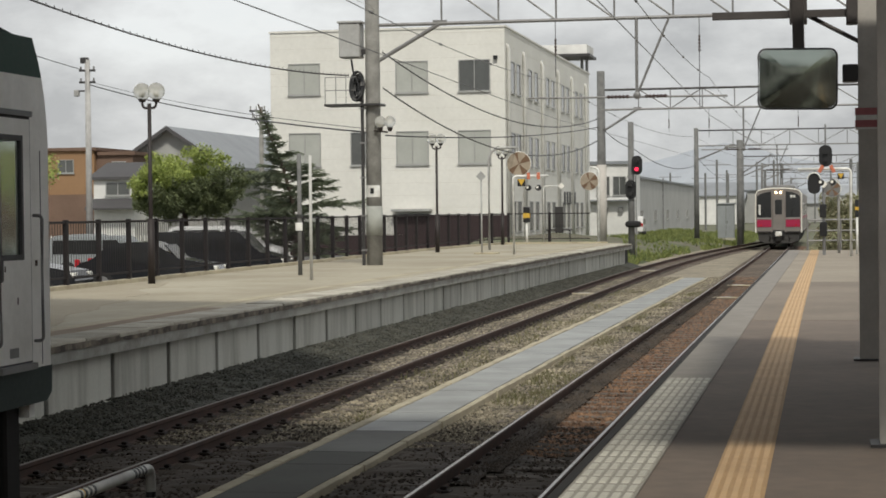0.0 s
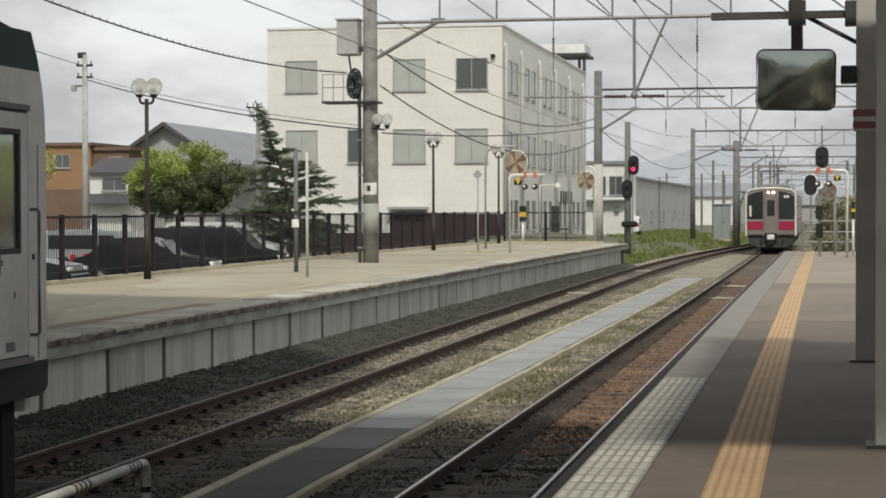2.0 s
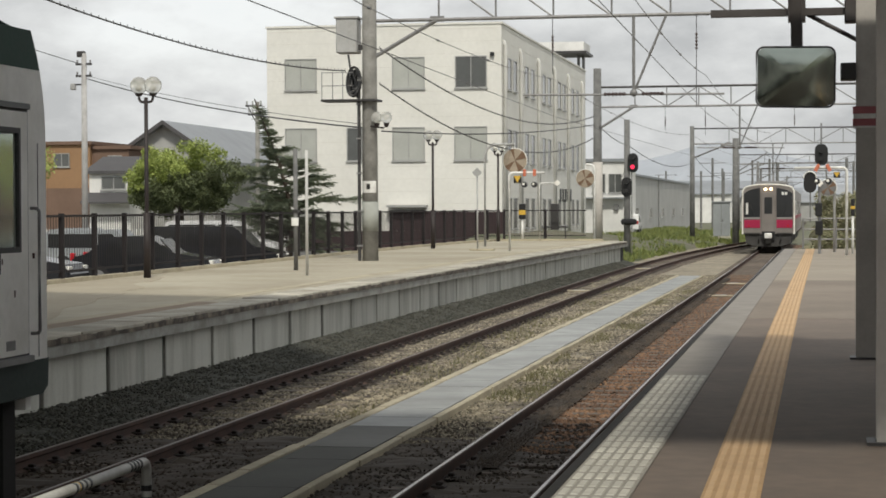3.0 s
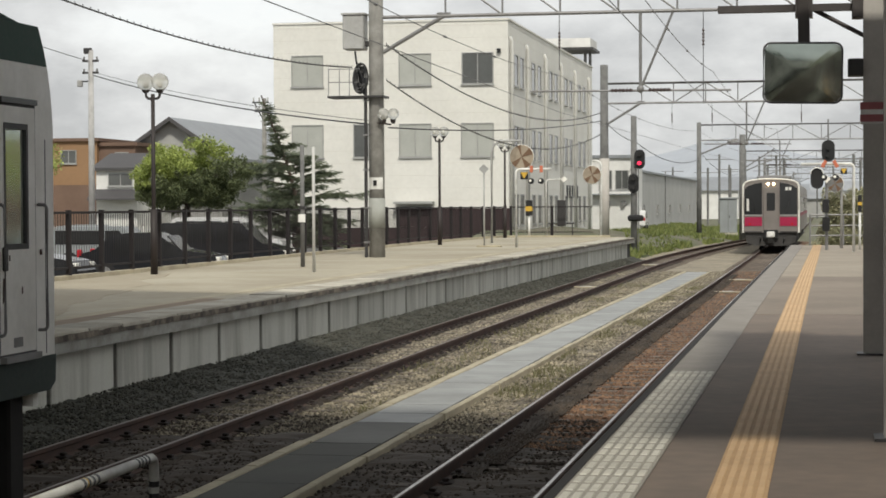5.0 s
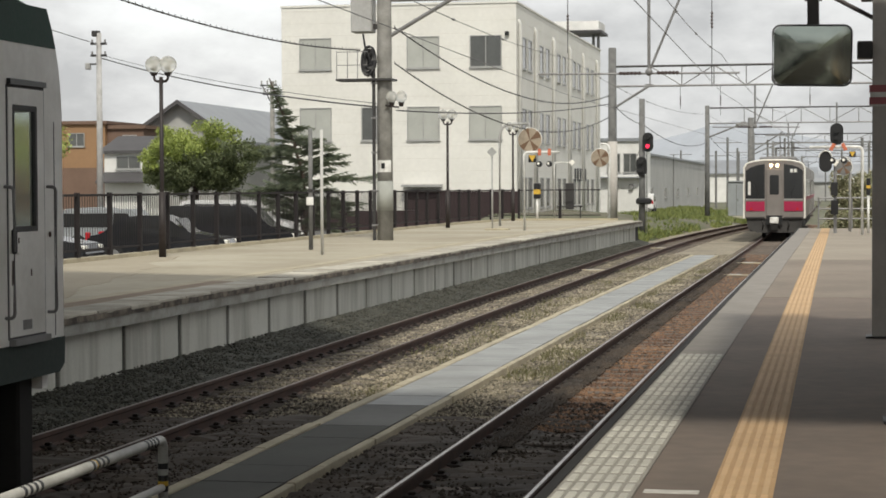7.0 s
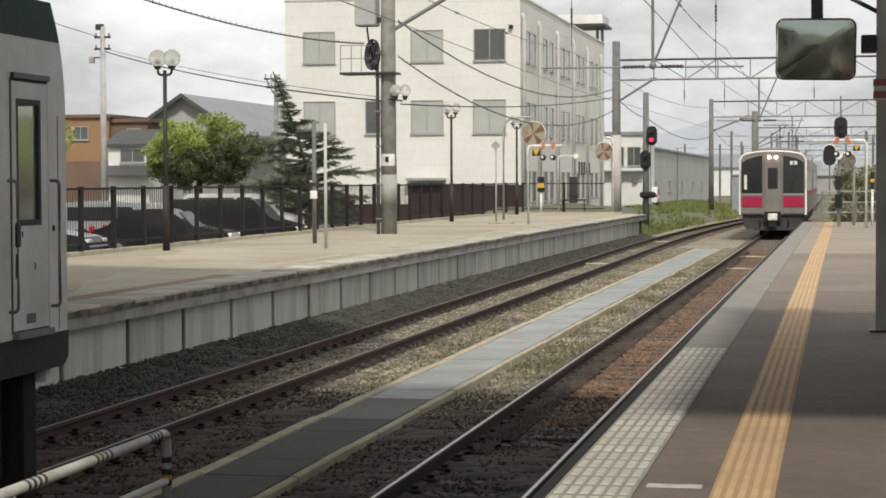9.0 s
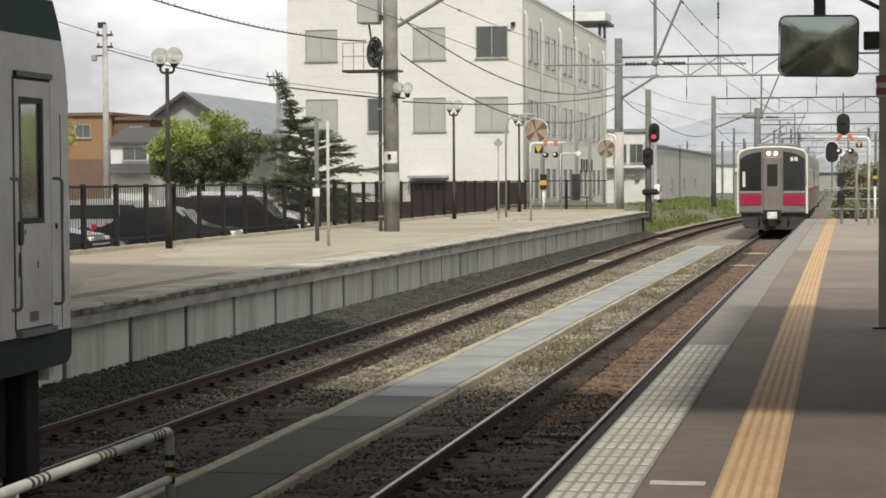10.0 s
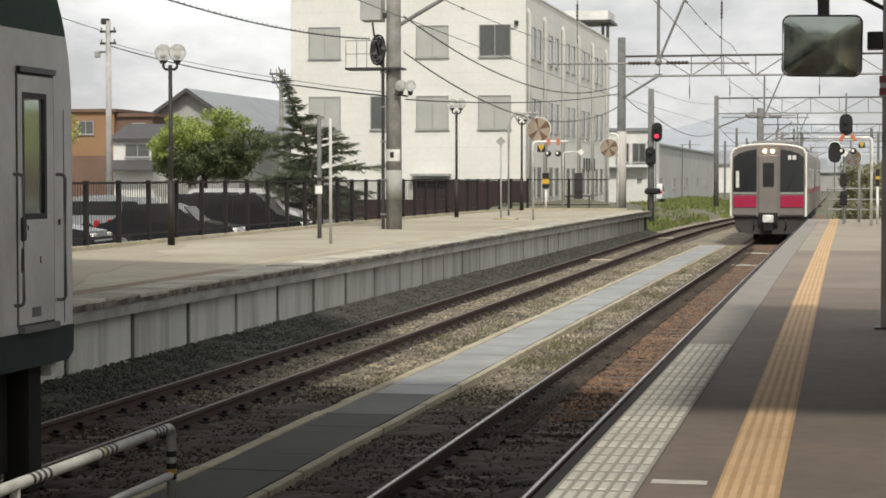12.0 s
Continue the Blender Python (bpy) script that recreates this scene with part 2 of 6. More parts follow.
    wood=material("far_wood_green", (0.17, 0.195, 0.15), 0.9, scale=0.3, grain=0.3, second=(0.12, 0.145, 0.115)),
    bark=material("tree_bark", (0.085, 0.065, 0.05), 0.95, scale=5, grain=0.3, bump=0.02),
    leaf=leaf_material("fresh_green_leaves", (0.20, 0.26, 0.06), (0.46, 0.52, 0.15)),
    shadeleaf=leaf_material("older_green_leaves", (0.085, 0.108, 0.052), (0.185, 0.215, 0.095)),
    needle=leaf_material("dark_needles", (0.075, 0.098, 0.066), (0.19, 0.215, 0.135)),
    stainless=material("brushed_stainless", (0.265, 0.24, 0.222), 0.42, metal=0.5, scale=1.5, grain=0.06, second=(0.225, 0.202, 0.187)),
    magenta=material("magenta_stripe", (0.34, 0.008, 0.055), 0.45, scale=2, vary=0.12),
    cabglass=material("dark_cab_glass", (0.022, 0.023, 0.024), 0.07, scale=2),
    lamp=material("lit_headlamp", (1, 0.93, 0.8), 0.2, emit=(1.0, 0.72, 0.42, 10.0)),
    redlamp=material("lit_red_signal", (0.5, 0.01, 0.02), 0.3, emit=(1.0, 0.03, 0.10, 1.5)),
    lens=material("unlit_lens", (0.03, 0.03, 0.03), 0.15),
    carwhite=material("dirty_white_car_paint", (0.85, 0.835, 0.80), 0.45, scale=1.3, grain=0.05, second=(0.64, 0.62, 0.575), patch=0.57),
    green=material("dark_green_paint", (0.007, 0.056, 0.039), 0.7, scale=2, grain=0.1),
    lowgreen=material("sooty_green_paint", (0.010, 0.027, 0.021), 0.7, scale=2, grain=0.15),
    # Near-black for grime and for the shade put under the cars.
    under=material("grimy_underframe", (0.013, 0.012, 0.011), 0.9, scale=3, grain=0.25),
    skirt=material("sooty_skirt_paint", (0.05, 0.048, 0.046), 0.7, scale=2, grain=0.2, second=(0.03, 0.028, 0.027)),
    rubber=material("grey_rubber_seal", (0.10, 0.10, 0.10), 0.8, scale=4),
    orangeback=material("faded_orange_disc", (0.36, 0.30, 0.23), 0.6, scale=3, grain=0.15, second=(0.27, 0.22, 0.165)),
    orangestripe=material("dull_disc_stripe", (0.165, 0.095, 0.055), 0.6, scale=3, grain=0.15),
    mirror=material("tinted_mirror", (0.36, 0.40, 0.365), 0.11, metal=1.0, scale=2, vary=0.12),
    signyellow=material("sign_yellow", (0.62, 0.39, 0.05), 0.5, scale=4),
    signred=material("sign_orange_red", (0.60, 0.18, 0.10), 0.5, scale=4),
    tape=material("dusty_red_tape", (0.40, 0.13, 0.14), 0.6, scale=4),
    cream=material("cream_column_paint", (0.52, 0.49, 0.455), 0.6, scale=2, grain=0.1, second=(0.42, 0.395, 0.365)),
    carpaint=material("white_car_paint", (0.72, 0.72, 0.72), 0.25, scale=2, vary=0.05),
    carblack=material("black_car_paint", (0.022, 0.023, 0.026), 0.13, scale=2, vary=0.1),
    carred=material("red_lamp_plastic", (0.5, 0.02, 0.03), 0.25, scale=4),
    tyre=material("tyre_rubber", (0.02, 0.02, 0.02), 0.9, scale=6),
    cabinet=material("grey_relay_cabinet", (0.30, 0.32, 0.33), 0.6, scale=1.2, grain=0.08),
    fade=material("pale_green_grey_paint", (0.36, 0.37, 0.34), 0.7, scale=2, grain=0.1),
    canopy=material("canopy_sheet", (0.14, 0.14, 0.14), 0.8, scale=1, grain=0.1),
)

M["clearglobe"].node_tree.nodes["Principled BSDF"].inputs["Transmission Weight"].default_value = 0.7
M["clearglobe"].node_tree.nodes["Principled BSDF"].inputs["IOR"].default_value = 1.15
M["pane"].node_tree.nodes["Principled BSDF"].inputs["Transmission Weight"].default_value = 0.96
M["pane"].node_tree.nodes["Principled BSDF"].inputs["IOR"].default_value = 1.08


# ---- building helpers ----
def finish(ob, mat, smooth=False):
    ob.data.materials.append(M[mat])
    if smooth:
        for p in ob.data.polygons:
            p.use_smooth = True
    return ob


def part(name, bm, mat, parent=None, label="", smooth=False):
    me = bpy.data.meshes.new(name)
    bm.to_mesh(me)
    bm.free()
    ob = finish(new(name, me), mat, smooth)
    ob.parent = parent
    return tagged(ob, label)


def thing(name, label, category, group="", at=(0, 0, 0), turn=0, kind=""):
    ob = new(name)
    ob.matrix_basis = pose(*at, 0, 0, turn)
    return tagged(ob, label, category, group, kind)


def twin(ob, parent, m, name=None):
    """Another piece on the same mesh."""
    o = new(name or ob.name.split(".")[0], ob.data)
    o.parent, o.matrix_basis = parent, m
    return o


def add_box(bm, x0, x1, y0, y1, z0, z1, bevel=0.0):
    m = Matrix.Translation(((x0 + x1) / 2, (y0 + y1) / 2, (z0 + z1) / 2)) @ Matrix.Diagonal((x1 - x0, y1 - y0, z1 - z0, 1))
    vs = bmesh.ops.create_cube(bm, size=1, matrix=m)["verts"]
    if bevel:
        es = list({e for v in vs for e in v.link_edges})
        bmesh.ops.bevel(bm, geom=es, offset=bevel, segments=1, affect="EDGES", profile=0.5)
    return bm


def box(x0, x1, y0, y1, z0, z1, bevel=0.0):
    return add_box(bmesh.new(), x0, x1, y0, y1, z0, z1, bevel)


def add_tube(bm, pts, r, seg=8, r2=None, cap=True):
    """A round bar along points."""
    pts = [Vector(p) for p in pts]
    rings = []
    for i, p in enumerate(pts):
        d = (pts[min(i + 1, len(pts) - 1)] - pts[max(i - 1, 0)]).normalized()
        q = d.to_track_quat("Z", "Y")
        rr = r if r2 is None else r + (r2 - r) * i / (len(pts) - 1)
        rings.append([bm.verts.new(p + q @ Vector((rr * math.cos(2 * math.pi * k / seg), rr * math.sin(2 * math.pi * k / seg), 0))) for k in range(seg)])
    for a, b in zip(rings, rings[1:]):
        for k in range(seg):
            bm.faces.new((a[k], a[(k + 1) % seg], b[(k + 1) % seg], b[k]))
    if cap:
        bm.faces.new(rings[0][::-1])
        bm.faces.new(rings[-1])
    return bm


def tube(pts, r, seg=8, r2=None):
    return add_tube(bmesh.new(), pts, r, seg, r2)


def bend(pts, radius=0.15, n=5):
    """Rounds the inner corners of a line of points."""
    pts = [Vector(p) for p in pts]
    out = [pts[0]]
    for a, b, c in zip(pts, pts[1:], pts[2:]):
        p, q = b + (a - b).normalized() * radius, b + (c - b).normalized() * radius
        out += [(p.lerp(b, k / n)).lerp(b.lerp(q, k / n), k / n) for k in range(n + 1)]
    return out + [pts[-1]]


def add_sweep(bm, profile, path, cap=True):
    """Sweeps an open or closed outline of (across, up) along points of the plan (x, y, z)."""
    path = [Vector(p) for p in path]
    rings = []
    for i, p in enumerate(path):
        d = path[min(i + 1, len(path) - 1)] - path[max(i - 1, 0)]
        side = Vector((d.y, -d.x, 0)).normalized()
        rings.append([bm.verts.new(p + side * a + Vector((0, 0, u))) for a, u in profile])
    k = len(profile)
    for a, b in zip(rings, rings[1:]):
        for j in range(k):
            bm.faces.new((a[j], b[j], b[(j + 1) % k], a[(j + 1) % k]))
    if cap:
        bm.faces.new(rings[0])
        bm.faces.new(rings[-1][::-1])
    bmesh.ops.recalc_face_normals(bm, faces=bm.faces)
    return bm


def sweep(profile, path):
    return add_sweep(bmesh.new(), profile, path)


def add_prism(bm, outline, axis, a0, a1):
    """An outline of two coordinates drawn out along x, y or z."""
    def place(u, v, a):
        return {"x": (a, u, v), "y": (u, a, v), "z": (u, v, a)}[axis]
    lo = [bm.verts.new(place(u, v, a0)) for u, v in outline]
    hi = [bm.verts.new(place(u, v, a1)) for u, v in outline]
    n = len(outline)
    for k in range(n):
        bm.faces.new((lo[k], lo[(k + 1) % n], hi[(k + 1) % n], hi[k]))
    bm.faces.new(lo[::-1])
    bm.faces.new(hi)
    bmesh.ops.recalc_face_normals(bm, faces=bm.faces)
    return bm


def prism(outline, axis, a0, a1):
    return add_prism(bmesh.new(), outline, axis, a0, a1)


def rounded(x0, x1, z0, z1, r, n=4):
    out = []
    for cx, cz, a in ((x1 - r, z1 - r, 0), (x0 + r, z1 - r, 90), (x0 + r, z0 + r, 180), (x1 - r, z0 + r, 270)):
        out += [(cx + r * math.cos(radians(a + 90 * k / n)), cz + r * math.sin(radians(a + 90 * k / n))) for k in range(n + 1)]
    return out


def disc(r, depth, seg=24):
    """A disc that faces -y."""
    return prism([(r * math.cos(2 * math.pi * k / seg), r * math.sin(2 * math.pi * k / seg)) for k in range(seg)], "y", -depth / 2, depth / 2)


def ball(r, at=(0, 0, 0), seg=14):
    bm = bmesh.new()
    bmesh.ops.create_uvsphere(bm, u_segments=seg, v_segments=seg // 2 + 2, radius=r, matrix=Matrix.Translation(at))
    return bm


def lathe(a, b, radii, seg=10):
    """One turned piece from a to b with a radius at each step."""
    a, b = Vector(a), Vector(b)
    bm = bmesh.new()
    q = (b - a).to_track_quat("Z", "Y")
    rings = []
    for i, r in enumerate(radii):
        p = a.lerp(b, i / (len(radii) - 1))
        rings.append([bm.verts.new(p + q @ Vector((r * math.cos(2 * math.pi * k / seg), r * math.sin(2 * math.pi * k / seg), 0))) for k in range(seg)])
    for u, w in zip(rings, rings[1:]):
        for k in range(seg):
            bm.faces.new((u[k], u[(k + 1) % seg], w[(k + 1) % seg], w[k]))
    bm.faces.new(rings[0][::-1])
    bm.faces.new(rings[-1])
    return bm


def sagging(a, b, sag, n=14):
    a, b = Vector(a), Vector(b)
    return [a.lerp(b, k / n) - Vector((0, 0, 4 * sag * (k / n) * (1 - k / n))) for k in range(n + 1)]


# the slow bend of the line: the straight near part turns a little towards +x far off
def lean(y):
    return 0.19 * (1 - math.exp(-(max(0.0, y - 20) / 45) ** 2))


def track_one(y):
    return -2.90 + lean(y)


def track_two(y):
    return -7.09 + 0.00062 * max(0.0, y - 72) ** 2 if y < 125 else -7.09 + 0.00062 * 53**2 + 0.0657 * (y - 125)


# ---- ground, track bed, platforms ----
def edge_one(y):
    return -1.39 + lean(y)


def edge_two(y):
    return -8.93 + 1.05e-4 * max(0.0, y - 20) ** 2


def ys(y0, y1, step):
    n = max(1, round((y1 - y0) / step))
    return [y0 + (y1 - y0) * k / n for k in range(n + 1)]


def build_ground():
    bm = bmesh.new()
    for x0, x1, y0, y1 in ((-3000, 3000, -300, 3500),):
        vs = [bm.verts.new((x, y, -0.36)) for x, y in ((x0, y0), (x1, y0), (x1, y1), (x0, y1))]
        bm.faces.new(vs)
    g = part("ground", bm, "earth")
    tagged(g, "bare brown ground with sparse weeds reaching the horizon", "ground", kind="structure")
    lot = part("car_park_ground", box(-70, -15.75, 10, 100, -0.3, 0.2), "lot")
    tagged(lot, "dark asphalt of the car park behind the fence", "ground", kind="structure")


def bed(name, left, right, y0, y1, z, mat, label, rise=0.0):
    """A rough strip of ballast between two lines of the plan."""
    bm = bmesh.new()
    rows = []
    y = y0
    while y < y1:
        rows.append(y)
        y += 0.16 + max(0, y - 20) * 0.012
    cols = 26
    grid = []
    for y in rows:
        a, b = left(y), right(y)
        grid.append([bm.verts.new((a + (b - a) * k / cols, y, z + rise * (1 - k / cols) ** 1.5 + 0.03 * noise.noise((1.3 * (a + (b - a) * k / cols), 0.9 * y, 0)) + 0.02 * noise.noise((5.3 * (a + (b - a) * k / cols), 6.1 * y, 3)) + 0.02 * random.uniform(-1, 1))) for k in range(cols + 1)])
    for r, s in zip(grid, grid[1:]):
        for k in range(cols):
            bm.faces.new((r[k], r[k + 1], s[k + 1], s[k]))
    return tagged(part(name, bm, mat), label, "ballast", kind="structure")


def stones(name, count, left, right, y0, y1, z, mat, label, size=(0.02, 0.045), rise=0.0):
    """Loose stones, strewn more thickly towards the near end."""
    rng = np.random.default_rng(len(name) * 7 + count)
    base = np.array([(1, 0, 0), (-1, 0, 0), (0, 1, 0), (0, -1, 0), (0.1, 0.1, 0.65), (0, 0, -0.5)], float)
    tri = np.array([(0, 2, 4), (2, 1, 4), (1, 3, 4), (3, 0, 4), (2, 0, 5), (1, 2, 5), (3, 1, 5), (0, 3, 5)])
    u = rng.random(count) ** 1.7
    y = y0 + (y1 - y0) * u
    a = np.array([left(v) for v in y])
    b = np.array([right(v) for v in y])
    w = rng.random(count)
    x = a + (b - a) * w
    r = rng.uniform(size[0], size[1], count)
    v = base[None] * r[:, None, None] * rng.uniform(0.6, 1.3, (count, 6, 1))
    ang = rng.uniform(0, 6.28, count)
    c, s = np.cos(ang)[:, None], np.sin(ang)[:, None]
    v = np.stack([v[..., 0] * c - v[..., 1] * s, v[..., 0] * s + v[..., 1] * c, v[..., 2]], -1)
    v += np.stack([x, y, z + rise * (1 - w) ** 1.5], -1)[:, None]
    f = tri[None] + 6 * np.arange(count)[:, None, None]
    me = bpy.data.meshes.new(name)
    me.from_pydata(v.reshape(-1, 3).tolist(), [], f.reshape(-1, 3).tolist())
    tagged(finish(new(name, me), mat), label, "ballast", kind="stuff")


RAIL = [(-0.0325, 0.0), (0.0325, 0.0), (0.0325, -0.035), (0.009, -0.05), (0.009, -0.125), (0.0625, -0.14), (0.0625, -0.153), (-0.0625, -0.153), (-0.0625, -0.14), (-0.009, -0.125), (-0.009, -0.05), (-0.0325, -0.035)]


def build_track(name, centre, y0, y1, label, head="railtop"):
    t = thing(name, label, "railway track", group="station tracks")
    for side in (-1, 1):
        line = [(centre(y) + side * 0.566, y, -0.004) for y in ys(y0, y1, 2.5)]
        r = part("rail", sweep(RAIL, line), "rail", t)
        part("rail_head", sweep([(-0.014, 0.0), (0.014, 0.0), (0.014, 0.004), (-0.014, 0.004)], [(x, y, -0.004) for x, y, z in line]), head, r, "worn running surface")
    first = None
    fast = None
    for k, y in enumerate(ys(y0, min(y1, 130), 0.62)):
        m = pose(centre(y), y, 0, 0, 0, 0.6 * math.sin(k * 2.3))
        if first is None:
            bm = box(-1.05, 1.05, -0.11, 0.11, -0.30, -0.153, 0.012)
            first = part("sleeper", bm, "sleeper", t)
            first.matrix_basis = m
            clip = box(-0.14, 0.14, -0.075, 0.075, -0.158, -0.118, 0.012)
            for side in (-1, 1):
                add_box(clip, *sorted((side * 0.045, side * 0.105)), -0.035, 0.035, -0.118, -0.086, 0.008)
            fast = part("base_plate", clip, "clip", first)
            fast.matrix_basis = pose(-0.566, 0, 0)
            twin(fast, first, pose(0.566, 0, 0))
        else:
            s = twin(first, t, m, "sleeper")
            if y < 60:
                for side in (-0.566, 0.566):
                    twin(fast, s, pose(side, 0, 0))


def build_trough():
    def mid(y):
        return -4.87 + 1.2e-4 * max(0, y - 16) ** 2 * 0.9
    t = thing("cable_trough_path", "bluish concrete walkway between the tracks with sandy kerbs", "walkway", kind="structure")
    line = [(mid(y), y, 0) for y in ys(-14, 72, 2)]
    part("path_slab", sweep([(-0.42, -0.10), (0.36, -0.10), (0.36, -0.3), (-0.42, -0.3)], line), "tilebed", t)
    cover = {}
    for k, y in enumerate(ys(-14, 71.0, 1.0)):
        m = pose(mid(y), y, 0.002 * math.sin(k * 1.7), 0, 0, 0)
        # Bridge shade is put into the near covers' colour, in two steps.
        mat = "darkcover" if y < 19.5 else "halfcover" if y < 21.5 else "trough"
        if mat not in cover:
            cover[mat] = part("trough_cover", box(-0.40, 0.335, 0.003, 0.997, -0.1, -0.075), mat, t, "cover darkened for bridge shade" if y < 21.5 else "")
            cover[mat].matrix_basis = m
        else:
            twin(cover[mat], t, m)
    piece = {}
    for side, x0, x1 in (("a", -0.53, -0.41), ("b", 0.345, 0.43)):
        for k, y in enumerate(ys(-14, 71, 1.0)):
            m = pose(mid(y) + random.uniform(-0.012, 0.012), y, random.uniform(-0.008, 0.008), 0, 0, 0)
            if side not in piece:
                piece[side] = part("kerb_stone", box(x0, x1, 0.003, 0.997, -0.3, -0.06 if side == "a" else -0.078, 0.01), "kerb", t)
                piece[side].matrix_basis = m
            else:
                twin(piece[side], t, m)


def build_platform_one():
    line = ys(-14, 71.5, 3)
    p = thing("platform_one", "asphalt station platform with tactile paving", "platform", kind="structure")
    bm = bmesh.new()
    top = [(edge_one(y) + 0.02, y) for y in line] + [(9.0, 71.5), (9.0, -14)]
    add_prism(bm, top, "z", -0.34, 0.9)
    part("platform_body", bm, "asphalt", p)
    part("edge_coping", sweep([(-0.02, 0.0), (-0.02, -0.16), (0.44, -0.16), (0.44, 0.0)], [(edge_one(y), y, 0.908) for y in line]), "tilebed", p, "grey concrete edge strip")
    # Dark strip paints the shadow seen between rail and platform edge.
    part("edge_line", sweep([(0, 0), (0.055, 0), (0.055, -0.01), (0, -0.01)], [(edge_one(y) - 0.015, y, 0.914) for y in line]), "under", p, "dark strip painting the shadow at the edge")
    # raised bars of the edge blocks
    block = None
    for y in ys(6.0, 17.4, 0.302):
        m = pose(edge_one(y), y, 0.906, 0, 0, 0)
        if block is None:
            bm = bmesh.new()
            for k in range(6):
                add_box(bm, 0.058 + 0.0635 * k, 0.058 + 0.0635 * k + 0.046, 0.040, 0.262, -0.004, 0.009, 0.006)
            block = part("edge_block", box(0.048, 0.438, 0.002, 0.300, -0.012, 0.004), "tilebase", p)
            block.matrix_basis = m
            bars = part("raised_bars", bm, "tile", block)
        else:
            twin(bars, twin(block, p, m), Matrix())
    block = None
    for y in ys(6.0, 71.0, 0.302):
        m = pose(edge_one(y) + 0.80, y, 0.9, 0, 0, 0)
        if block is None:
            # Groove shade between the bars is put into this darker base colour.
            block = part("tactile_block", box(0, 0.305, 0.003, 0.299, -0.01, 0.006), "yellowbase", p)
            block.matrix_basis = m
            bm = bmesh.new()
            for k in range(5):
                add_box(bm, 0.016 + 0.058 * k, 0.016 + 0.058 * k + 0.036, 0.001, 0.301, 0.004, 0.012, 0.004)
            bars = part("raised_bars", bm, "yellow", block)
        else:
            twin(bars, twin(block, p, m), Matrix())
    # Two overlays make the asphalt paler in steps with distance.
    for y0, y1, mat in ((27.0, 41.0, "midtop"), (41.0, 71.45, "paletop")):
        part("resurfaced_top", prism([(edge_one(y) + 0.45, y) for y in ys(y0, y1, 3)] + [(8.9, y1), (8.9, y0)], "z", 0.88, 0.9032 if mat == "midtop" else 0.9036), mat, p, "platform top, paler in steps with distance")
    mark = part("painted_mark", box(-0.915, -0.645, 9.66, 9.76, 0.9, 0.904), "mark", p, "worn white painted dash")


def build_platform_two():
    p = thing("platform_two", "weathered concrete station platform with panelled retaining wall", "platform", kind="structure")
    line = ys(4, 88.5, 2.0)
    outline = [(edge_two(y) - 0.28, y) for y in line] + [(-9.2, 90.5), (-14.9, 90.5), (-15.75, 84), (-15.75, 4)]
    part("platform_body", prism(outline, "z", -0.34, 0.885), "platform", p)
    # coping slabs, each a little off its neighbour
    cop = None
    rng = random.Random(4)
    for k, y in enumerate(ys(4.0, 88.0, 1.12)[:-1]):
        m = pose(edge_two(y) + rng.uniform(-0.016, 0.012), y, rng.uniform(-0.006, 0.008), 0, rng.uniform(-0.5, 0.5), -math.degrees(math.atan(2.1e-4 * max(0, y - 20))))
        if cop is None:
            cop = part("coping_slab", box(-0.62, 0.05, 0.004, 1.116, 0.845, 0.905, 0.012), "coping", p)
            cop.matrix_basis = m
        else:
            twin(cop, p, m)
    part("moss_crust", sweep([(-0.02, 0.795), (0.052, 0.795), (0.052, 0.872), (-0.02, 0.872)], [(edge_two(y) + 0.012 * noise.noise((y * 1.9, 2, 0)), y, 0.012 * noise.noise((y * 2.7, 9, 0))) for y in ys(4, 88, 0.16)]), "moss", p, "dark mottled crust along the coping edge")
    part("edge_beam", sweep([(-0.3, 0.83), (0.035, 0.83), (0.028, 0.655), (-0.3, 0.64)], [(edge_two(y), y, 0) for y in line]), "beam", p, "stained concrete beam under the coping")
    pan = None
    k = 0
    y = 24.4 - 2.24 * 9
    while y < 87:
        m = pose(edge_two(y) - 0.14, y, 0, 0, 0, -math.degrees(math.atan(2.1e-4 * max(0, y - 20))) + rng.uniform(-0.3, 0.3))
        if pan is None:
            bm = box(-0.08, 0.0, 0.075, 2.165, -0.32, 0.665, 0.012)
            pan = part("wall_panel", bm, "panel", p)
            pan.matrix_basis = m
        else:
            twin(pan, p, m)
        y += 2.24
    part("joint_backing", sweep([(-0.3, 0.66), (-0.185, 0.66), (-0.185, -0.33), (-0.3, -0.33)], [(edge_two(y), y, 0) for y in line]), "joint", p)
    part("faded_line", sweep([(0, 0), (0.28, 0), (0.28, -0.01), (0, -0.01)], [(edge_two(y) - 1.35, y, 0.89) for y in line]), "kerb", p, "faded sandy tactile line")
    # Brown strip also carries the shade over the near platform edge.
    part("worn_patch", sweep([(-1.3, 0.0), (-1.3, -0.01), (-0.62, -0.01), (-0.62, 0.0)], [(edge_two(y), y, 0.889) for y in ys(8, 31, 2)]), "brownpatch", p, "brown strip toned for shade near the edge")
    # Ragged brown patch carries the soft shade on the near platform.
    rng = random.Random(8)
    ragged = [(-15.2, 12), (-10.3, 12), (-10.3, 25)]
    ragged += [(-10.35 - 0.035 * k + 0.5 * noise.noise((k * 0.06, 3, 0)) + rng.uniform(-0.04, 0.04), 25 + 0.15 * k) for k in range(1, 118)]
    ragged += [(-15.2, 43)]
    part("old_asphalt", prism(ragged, "z", 0.870, 0.889), "dusty", p, "brown surface toned for the near platform's shade")
